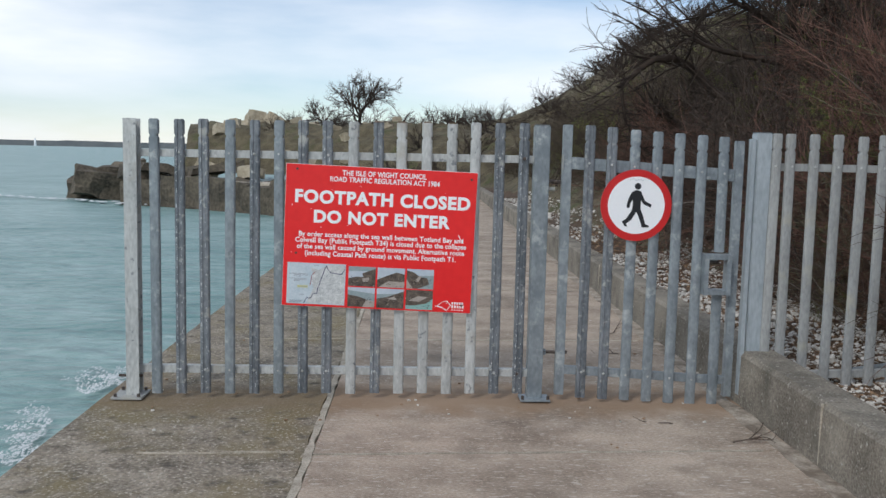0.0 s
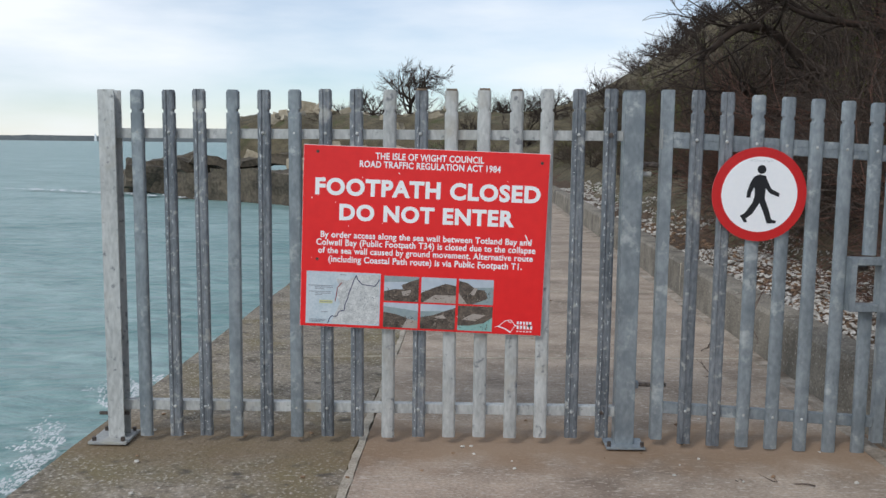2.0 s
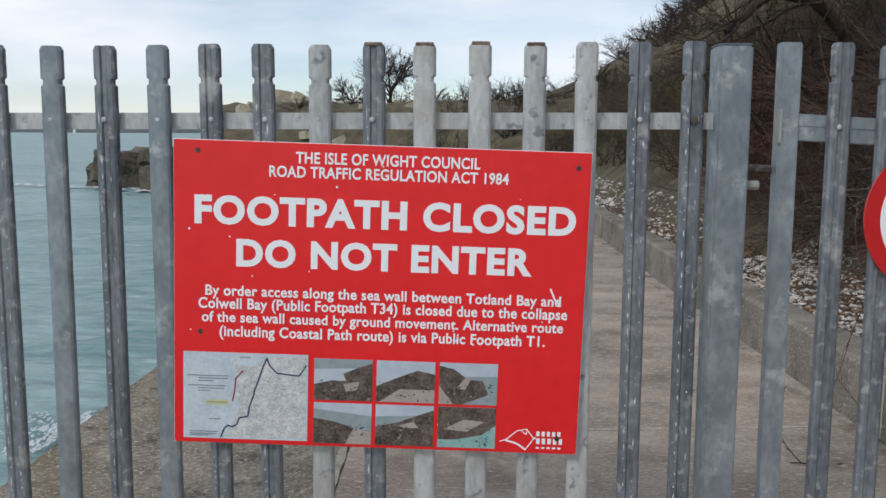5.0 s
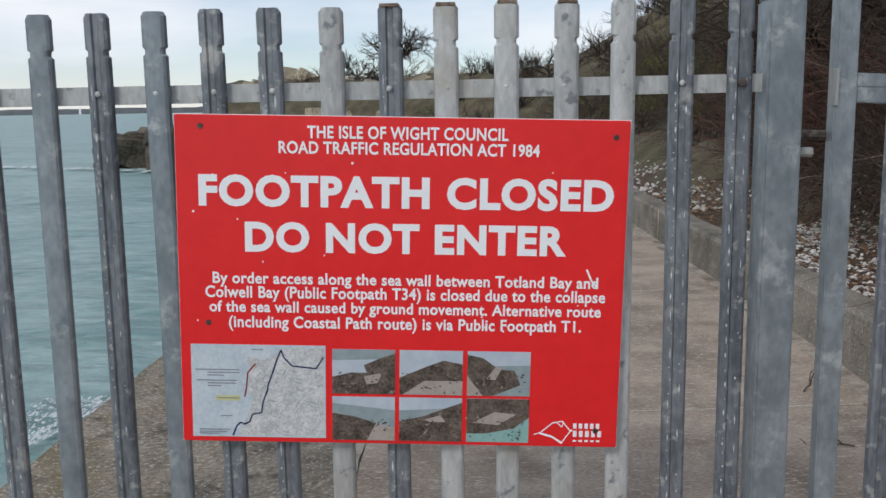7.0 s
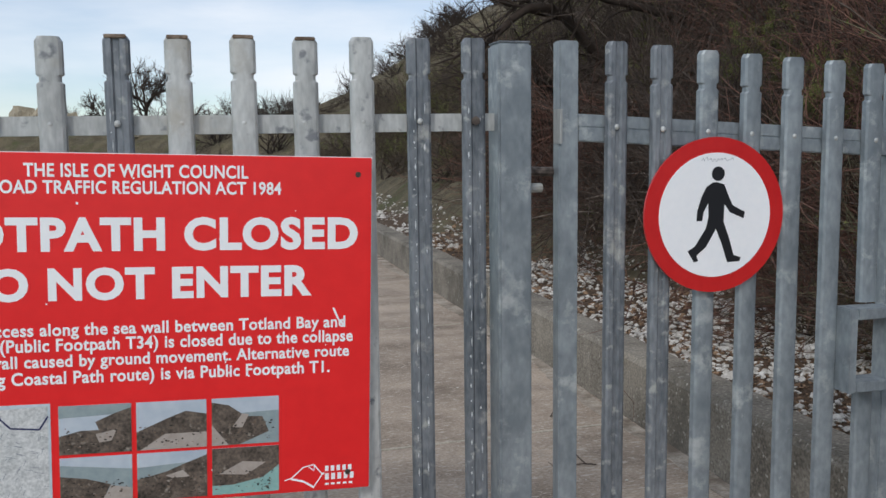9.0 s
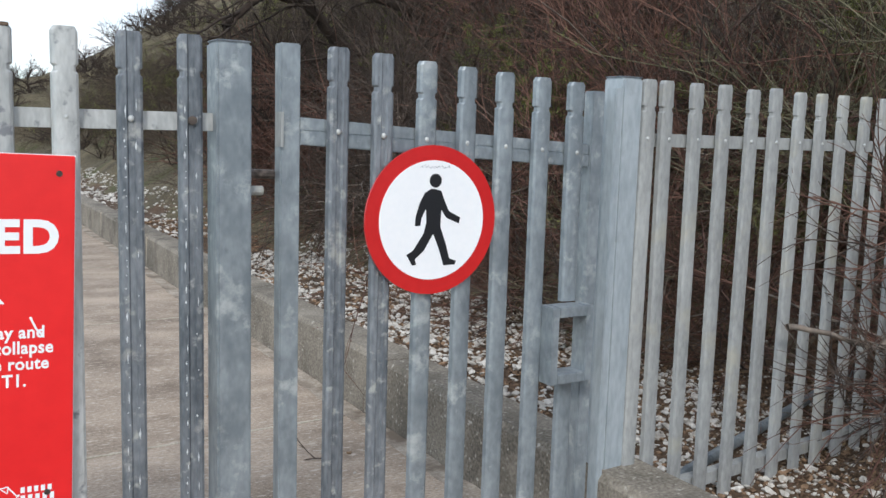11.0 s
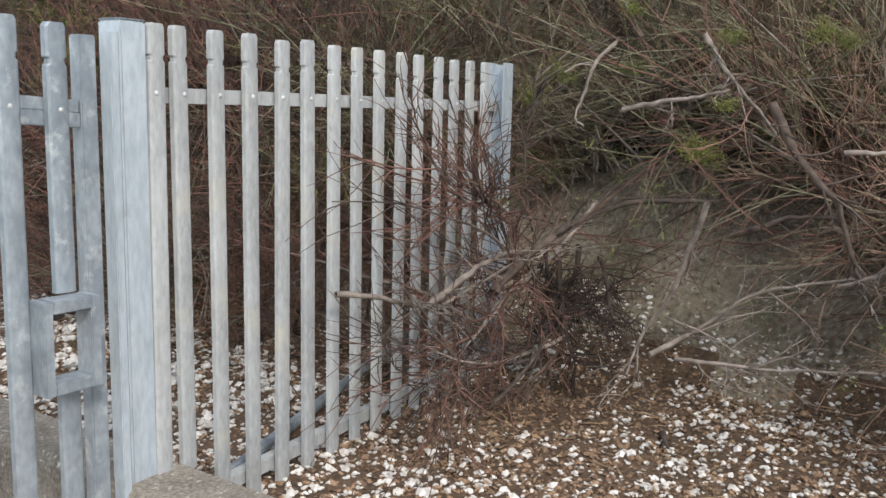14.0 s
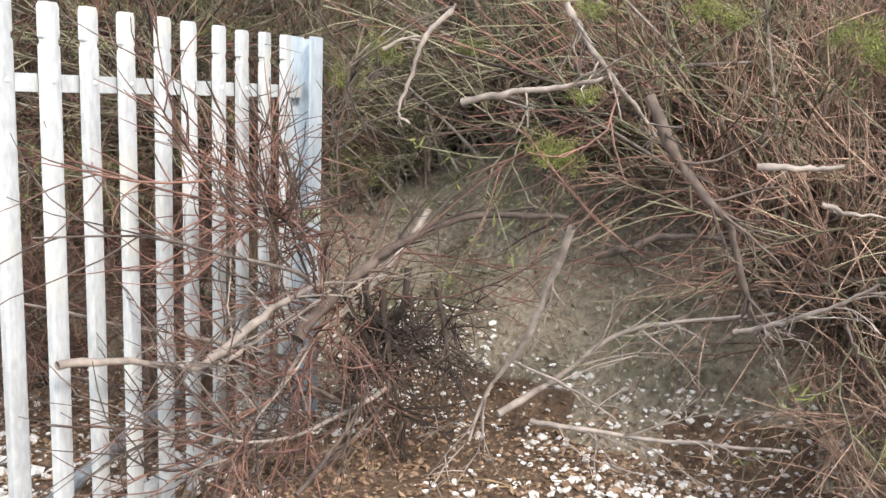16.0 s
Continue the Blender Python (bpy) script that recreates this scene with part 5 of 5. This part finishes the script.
bough((5.90, 0.60, 0.50), (5.10, 0.35, 0.42), 59, "dead twigs lying on shingle by the fence", 0.012, (12, 5), TWIG, TWIG)
bough((6.10, -0.55, 0.40), (5.92, -0.72, 0.38), 60, "dark rotten stick on the shingle", 0.030, (0, 0), TWIG, TWIG, curl=0.02)


def crooked(points, thick, bark, twigs, seed, label):
    """A branch that bends through the points, with side twigs."""
    r = np.random.default_rng(seed)
    P = np.array(points, float)
    A = bent(P, r, thick)
    A = A - A[:, :1]
    ob = new("fallen_branch")
    ob.matrix_basis = pose(*points[0])
    tagged(ob, label, "branch", "fallen branches")
    V, F = tubes(A, np.linspace(thick, thick * 0.45, A.shape[1])[None] * r.uniform(0.85, 1.15, (1, A.shape[1])), 7)
    p = new("bough", mesh_from("bough", V, F, bark))
    p.parent = ob
    if twigs:
        L = np.linalg.norm(P[-1] - P[0])
        B = sprout(r, A, twigs, 0.1, 0.4, 0.12 * L, 0.4 * L, 6, 0.16, 0.0)
        C = sprout(r, B, 4, 0.15, 0.5, 0.05 * L, 0.18 * L, 5, 0.17, 0.0)
        V1, F1 = tubes(B, taper(B, max(0.003, thick * 0.3), 0.0018), 4)
        V2, F2 = tubes(C, taper(C, 0.0024, 0.0011))
        p = new("brushwood", mesh_from("brushwood", np.concatenate([V1, V2]), np.concatenate([F1, F2 + len(V1)]), bark))
        p.parent = ob
        tagged(p, kind="stuff")


for k, (points, thick, bark, twigs, label) in enumerate((
    (((5.56, -0.17, 0.73), (5.72, -0.25, 0.84), (5.91, -0.30, 0.92), (6.11, -0.34, 0.92)), 0.017, TWIG_PALE, 10, "pale pinkish dead branch lying across the fence"),
    (((5.91, -0.29, 0.75), (6.17, -0.35, 0.91), (6.38, -0.48, 1.05), (6.53, -0.67, 1.14), (6.47, -1.09, 1.18)), 0.024, TWIG, 16, "crooked bark-covered branch arching off the bank"),
    (((5.07, -0.06, 0.84), (5.32, -0.10, 0.79), (5.57, -0.18, 0.72), (5.86, -0.21, 0.77), (6.25, -0.38, 0.95)), 0.013, TWIG_PALE, 12, "long thin dead branch against the fence"),
    (((5.94, -1.24, 1.23), (6.02, -1.14, 0.98), (6.06, -1.07, 0.81), (6.12, -0.93, 0.61), (6.09, -0.88, 0.43)), 0.013, TWIG_PALE, 7, "thin dead branch hanging over the earth face"),
    (((5.60, -0.49, 0.34), (5.91, -0.49, 0.45), (6.08, -0.49, 0.55)), 0.01, TWIG, 5, "dead stick leaning on the shingle"),
    (((5.69, -0.94, 1.86), (5.66, -0.85, 1.76), (5.65, -0.82, 1.65), (5.64, -0.79, 1.56), (5.65, -0.82, 1.53)), 0.008, TWIG_PALE, 4, "forked pale dead twig hanging from the brush"),
    (((5.62, -0.75, 1.73), (5.64, -0.80, 1.76), (5.66, -0.85, 1.76)), 0.006, TWIG_PALE, 2, "pale twig in the brush"),
    (((5.81, -0.92, 1.59), (5.81, -1.06, 1.62), (5.80, -1.21, 1.64), (5.79, -1.35, 1.67)), 0.012, TWIG_PALE, 4, "smooth pale dead stick jutting from the brush"),
    (((5.70, -1.77, 1.46), (5.71, -1.88, 1.46), (5.71, -1.97, 1.47)), 0.01, TWIG_PALE, 0, "short snapped pale branch stub"),
    (((5.70, -1.93, 1.38), (5.70, -1.99, 1.36), (5.70, -2.05, 1.36)), 0.007, TWIG_PALE, 2, "short pale dead stick in the brush"),
    (((6.66, -1.14, 1.02), (6.65, -1.27, 1.07), (6.63, -1.41, 1.13), (6.56, -1.62, 1.15)), 0.018, TWIG, 9, "dark crooked stem along the foot of the brush"),
    (((6.15, -0.96, 0.52), (6.36, -1.14, 0.64), (6.48, -1.28, 0.77), (6.49, -1.50, 0.85), (6.34, -1.82, 0.95)), 0.013, TWIG_PALE, 12, "long dead branch trailing across the earth face"),
    (((6.31, -0.95, 0.67), (6.26, -1.19, 0.62), (6.17, -1.37, 0.57)), 0.006, TWIG_PALE, 3, "thin dead stalk on the earth face"),
    (((6.09, -1.10, 0.54), (6.05, -1.32, 0.56), (6.00, -1.56, 0.59), (5.85, -1.92, 0.68)), 0.01, TWIG_PALE, 10, "dead branch lying over the shingle"),
    (((6.26, -1.38, 1.63), (6.27, -1.51, 1.40), (6.27, -1.66, 1.23), (6.33, -1.75, 0.94)), 0.02, TWIG, 12, "dark leaning stem at the edge of the brush"),
    (((6.08, -1.14, 1.90), (6.06, -1.22, 1.79), (6.04, -1.31, 1.68), (6.16, -1.43, 1.51)), 0.012, TWIG_PALE, 8, "pale upright stem in the brush"),
    (((6.16, -0.21, 0.94), (6.15, -0.13, 1.15), (6.14, -0.07, 1.40), (6.07, 0.03, 1.54)), 0.007, TWIG_FAR, 5, "dark twig rising before the fence post"),
    (((6.14, -0.19, 0.92), (6.13, -0.13, 1.07), (6.14, -0.11, 1.25), (6.11, -0.02, 1.50)), 0.006, TWIG_FAR, 4, "dark twig rising before the fence post"),
    (((6.12, -1.72, 0.93), (6.04, -1.86, 1.00), (5.96, -1.99, 1.08), (5.87, -2.09, 1.17)), 0.009, TWIG_PALE, 8, "pale forked stick at the edge of the brush"),
)):
    crooked(points, thick, bark, twigs, 200 + k, label)

# a spreading bare tree on the bank, its long limb arching down towards the path
SPREAD = (
    (0.16, ((7.56, 8.17, 2.09), (7.49, 7.95, 2.69), (7.47, 7.70, 3.14), (7.42, 7.44, 3.60), (7.32, 7.16, 4.20))),
    (0.085, ((7.47, 7.83, 2.89), (7.04, 7.81, 2.63), (6.51, 7.68, 2.60), (6.00, 7.40, 2.94), (5.65, 7.18, 3.07), (5.27, 6.97, 3.02), (4.99, 6.86, 2.81), (4.75, 6.73, 2.62))),
    (0.06, ((7.46, 7.71, 3.12), (6.86, 7.50, 3.18), (6.22, 7.29, 3.26), (5.80, 7.19, 3.44))),
    (0.06, ((7.45, 7.56, 3.45), (7.02, 7.47, 3.76), (6.56, 7.40, 3.94), (6.13, 7.40, 4.13))),
    (0.055, ((7.46, 7.56, 3.41), (7.82, 7.24, 3.79), (8.06, 7.07, 4.12))),
    (0.055, ((7.47, 7.70, 3.14), (7.90, 7.53, 3.01), (8.11, 7.41, 3.21), (8.43, 7.21, 3.52))),
    (0.05, ((6.51, 7.68, 2.59), (6.29, 7.57, 2.21), (5.92, 7.48, 2.12), (5.46, 7.39, 2.31))),
)
rt = np.random.default_rng(61)
spread_tree = new("tree")
spread_tree.matrix_basis = pose(*SPREAD[0][1][0])
tagged(spread_tree, "dark bare tree with long arching limbs on the bank", "tree", "bare trees")
base = np.array(SPREAD[0][1][0])
for k, (thick, points) in enumerate(SPREAD):
    P = np.array(points) - base
    if k == 0:
        P[0, 2] -= 1.2
    A = bent(P, rt, thick)
    V, F = tubes(A, np.linspace(thick, thick * 0.4, A.shape[1])[None], 8)
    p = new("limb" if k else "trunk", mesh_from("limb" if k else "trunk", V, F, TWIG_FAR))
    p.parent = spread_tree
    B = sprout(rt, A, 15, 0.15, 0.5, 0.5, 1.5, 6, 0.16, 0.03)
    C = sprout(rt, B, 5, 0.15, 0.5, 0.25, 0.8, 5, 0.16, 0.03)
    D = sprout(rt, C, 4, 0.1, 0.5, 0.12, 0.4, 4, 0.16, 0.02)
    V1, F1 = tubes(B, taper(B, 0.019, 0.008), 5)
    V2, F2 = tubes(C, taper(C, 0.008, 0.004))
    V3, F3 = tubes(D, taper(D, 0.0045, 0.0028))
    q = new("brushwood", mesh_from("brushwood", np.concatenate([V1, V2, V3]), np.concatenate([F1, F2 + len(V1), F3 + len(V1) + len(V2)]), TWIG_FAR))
    q.parent = p
    tagged(q, kind="stuff")

RED_BRUSH = bush_meshes(5, (-0.12, -0.25), 1.35, 34, (12, 4), TWIG_PALE, TWIG_RED2, droop=0.0)
for x, y, rz, s in ((7.45, -2.15, -20, 0.8), (7.8, -1.75, -25, 0.8), (7.15, -2.7, -25, 0.85), (8.05, -2.3, 5, 1.0), (8.35, -1.45, 10, 0.85), (6.95, -3.15, -10, 0.9), (7.75, -2.95, -5, 1.1), (8.65, -0.9, 10, 0.9), (6.55, -2.55, -40, 0.55), (8.9, -1.9, 15, 1.1)):
    bush(RED_BRUSH, (x, y, bank_height(x, y)), rz, s, "dense reddish-brown brush fanning over the earth face", "brush on the bank")


SWEEP = bush_meshes(8, (-0.25, 0.85), 1.35, 30, (9, 4), TWIG_PALE, TWIG_OLIVE, droop=-0.09, green=16, flat_out=0.7)
for x, y, rz, s, v in ((7.45, 0.95, -20, 0.75, 5), (8.15, 0.25, -10, 0.7, 5), (8.2, -0.35, 15, 0.7, 3)):
    bush(NEAR[v], (x, y, bank_height(x, y)), rz, s, LABELS[v], "brush on the bank")
for x, y, rz, s, v in ((6.25, 1.15, 0, 0.55, 1), (5.85, 1.65, 20, 0.6, 0), (6.6, 1.5, -15, 0.7, 4), (5.6, 2.3, 10, 0.6, 1), (6.1, 2.2, 35, 0.75, 5), (6.95, 0.9, 10, 0.5, 1)):
    bush(NEAR[v], (x, y, bank_height(x, y)), rz, s, LABELS[v], "brush on the bank")
for x, y, rz, s in ((7.95, 0.45, -12, 0.75), (8.1, -0.05, -25, 0.8), (8.3, -0.6, -13, 0.85), (8.4, 0.6, -17, 0.95)):
    bush(SWEEP, (x, y, bank_height(x, y)), rz, s, "olive-brown twigs swept sideways over the earth bank", "brush on the bank")


def shoot_mesh(seed):
    r = np.random.default_rng(seed)
    n = 26
    P = grow(r, r.normal(0, 0.03, (n, 3)), np.stack([r.normal(-0.3, 0.6, n), r.normal(0, 0.6, n), r.uniform(0.3, 1.0, n)], 1), r.uniform(0.10, 0.24, n), 5, 0.12, 0.02)
    V, F = leaf_cards(r, P, 34, 0.028)
    return mesh_from("needles", V, F, SPRIG)


SHOOTS = [shoot_mesh(s) for s in (1, 2, 3)]
rt = random.Random(8)
for k, (x, y, z) in enumerate(((6.42, -0.36, 1.27), (6.50, -0.40, 1.24), (6.56, -0.47, 1.52), (6.59, -0.46, 1.86), (6.72, -0.90, 1.86), (6.80, -0.95, 1.83), (6.74, -1.48, 1.73), (6.75, -1.53, 1.67), (6.55, 0.13, 1.71), (6.42, 0.58, 1.68), (6.80, -1.35, 1.76), (6.55, 0.95, 1.55), (6.30, 1.70, 1.75), (6.10, 2.40, 1.85), (7.0, 0.55, 2.1), (5.75, 3.4, 1.9), (5.95, 4.1, 2.4), (5.85, 0.42, 0.98))):
    ob = new("green_shoot", SHOOTS[k % 3])
    x, y, z = bay(x, y, z)
    ob.matrix_basis = pose(x, y, z, 0, 0, rt.uniform(0, 360)) @ Matrix.Scale(rt.uniform(0.35, 0.62) if z > 1.05 else 0.3, 4)
    tagged(ob, "feathery yellow-green tamarisk shoot in the brush", "shoot", "green shoots")

for x, y, a, s in ((3.75, -0.9, 0.4, 61), (3.5, -0.55, 2.2, 62), (3.7, 2.2, 1.0, 63), (3.62, 1.4, 2.6, 64)):
    dead_branch((x, y, 0.012 + fall(x)), (math.cos(a), math.sin(a), 0.02), 0.28, s, "small dry twig lying on the path", 0.004, (3, 2), TWIG, TWIG, 0.1, -0.005, 0.3)

# ---- collapsed sea wall and headland rocks ----


def rough_block(sx, sy, sz, seed, cuts=3, amp=0.12):
    bm = boxed(0, 0, 0, sx, sy, sz)
    bmesh.ops.subdivide_edges(bm, edges=bm.edges[:], cuts=cuts, use_grid_fill=True)
    for v in bm.verts:
        p = v.co + Vector((seed * 3.7, 0, 0))
        v.co += Vector((noise.noise(p), noise.noise(p + Vector((9, 0, 0))), noise.noise(p + Vector((0, 9, 0))))) * amp * 2
    return bm


rk = random.Random(9)
for i in range(9):
    y = 31.5 + 1.75 * i
    x = EDGE_X + bend(y) + 0.9
    ang = math.degrees(math.atan2(1.0, 0.014 - 0.1 * max(0, y - 29))) - 90
    top = 0.35 - 0.06 * i + rk.uniform(-0.15, 0.15)
    ob = new("sea_wall_block", mesh_of("sea_wall_block", rough_block(2.0, 3.0 + 0.12 * i, top + 2.6, i, 4, 0.14), ROCK))
    ob.matrix_basis = pose(x, y, (top - 2.6) / 2, rk.uniform(-3, 3), rk.uniform(-5, 5), ang)
    tagged(ob, "broken weathered concrete block of collapsed sea wall", "sea wall", "collapsed sea wall")
for i, (x, y, z, sx, sy, sz, rx, ry, rz) in enumerate(((-22.6, 47.6, -0.7, 4.2, 2.2, 1.5, 4, 8, 30), (-22.4, 48.4, 0.05, 3.0, 2.2, 1.0, -4, -12, 38), (-24.6, 48.5, -1.1, 2.0, 1.8, 1.4, 12, 6, 10), (-19.6, 46.4, 0.0, 3.0, 2.0, 0.7, 5, 10, 40), (-18.0, 45.6, 0.35, 3.2, 1.4, 0.5, 3, 6, 32), (-14.5, 43.5, 0.55, 3.0, 1.6, 0.5, -3, -7, 30))):
    ob = new("fallen_block", mesh_of("fallen_block", rough_block(sx, sy, sz, 20 + i, 4, 0.16), ROCK))
    ob.matrix_basis = pose(*far(x, y), z, rx, ry, rz - 7)
    tagged(ob, "tilted broken slab at the seaward end", "slab", "fallen slabs")
for i in range(26):
    y = rk.uniform(40, 56)
    x = rk.uniform(-16, -4)
    s = rk.uniform(0.35, 1.0)
    x, y = far(x, y)
    ob = new("boulder", mesh_of("boulder", rough_block(s * 1.3, s, s * 0.8, 40 + i, 3, 0.16 * s), PALE_ROCK))
    ob.matrix_basis = pose(x, y, bank_height(x, y) + s * 0.1, rk.uniform(-20, 20), rk.uniform(-20, 20), rk.uniform(0, 360))
    tagged(ob, "pale fallen boulder on the headland", "boulder", "headland boulders")

# foam where the sea meets the wall
V, F = [], []
rf = random.Random(2)
for i in range(420):
    y = rf.uniform(-5, 30) if i < 330 else rf.uniform(44, 52)
    x = EDGE_X + bend(y) - abs(rf.gauss(0.05, 0.35)) - (0 if i < 330 else rf.uniform(0, 2.0))
    s = rf.uniform(0.02, 0.09) * (1 if i < 330 else 2.6)
    k = len(V)
    for q in range(7):
        a = q * 0.9
        V.append((x + s * math.cos(a) * rf.uniform(0.5, 1.2), y + 2.0 * s * math.sin(a) * rf.uniform(0.5, 1.2), SEA_Z + 0.11))
    V.append((x, y, SEA_Z + 0.15))
    F += [(k + q, k + (q + 1) % 7, k + 7) for q in range(7)]
for i in range(9000):
    y = rf.uniform(-5.5, 7)
    x = EDGE_X + bend(y) - 1.75 - abs(rf.gauss(0.0, 0.5))
    if noise.noise(Vector((x * 1.1, y * 0.55, 3))) + 0.6 * noise.noise(Vector((x * 3.5, y * 2.0, 5))) - 0.25 * (-1.9 - x) < 0.12:
        continue
    s = rf.uniform(0.005, 0.020)
    k = len(V)
    for q in range(5):
        a = q * 1.2566
        V.append((x + s * math.cos(a) * rf.uniform(0.5, 1.3), y + 2.2 * s * math.sin(a) * rf.uniform(0.5, 1.3), SEA_Z + 0.085))
    V.append((x, y, SEA_Z + 0.095))
    F += [(k + q, k + (q + 1) % 5, k + 5) for q in range(5)]
foam = new("foam", data_mesh("foam", V, F, FOAM, True))
tagged(foam, "white foam breaking along the sea wall", "foam", kind="stuff")

# grit and flints strewn over the path by the fence
grit = thing("grit", (0, 0, 0), "small flints and grit strewn on the path", "grit", kind="stuff")
rg = random.Random(77)
for i in range(70):
    y = rg.gauss(-0.1, 0.45) if i < 45 else rg.uniform(0, 5)
    x = rg.uniform(0.1, 3.9)
    s = rg.uniform(0.004, 0.012)
    ob = new("stone", PEBBLES[rg.randrange(6)])
    ob.parent = grit
    ob.matrix_basis = pose(x, y, s * 0.4 + fall(x), 0, 0, rg.uniform(0, 360)) @ Matrix.Diagonal((s * 1.3, s, s, 1))

# leaf litter and thin dry stalks over the foot of the bank
rl = np.random.default_rng(14)
V, F = [], []
k = 0
for i in range(5200):
    y = rl.uniform(-3.0, 3.0)
    dd = rl.uniform(0.9, 3.4)
    x = WALL_X + WALL_W + bend(y) + dd
    z = bank_height(x, y) + 0.006
    a, s = rl.uniform(0, 6.28), rl.uniform(0.008, 0.022)
    ln = s * (rl.uniform(3, 7) if rl.random() < 0.25 else 1.0)
    w = s * 0.45 if ln == s else 0.0022
    c, sn = math.cos(a), math.sin(a)
    V += [(x - c * ln, y - sn * ln, z), (x - sn * w, y + c * w, z + rl.uniform(0, 0.012)), (x + c * ln, y + sn * ln, z + rl.uniform(-0.004, 0.03)), (x + sn * w, y - c * w, z + rl.uniform(0, 0.012))]
    F.append((k, k + 1, k + 2, k + 3))
    k += 4
litter = new("leaf_litter", data_mesh("leaf_litter", V, F, LITTER))
tagged(litter, "dry brown leaf litter and stalks on the bank", "litter", kind="stuff")
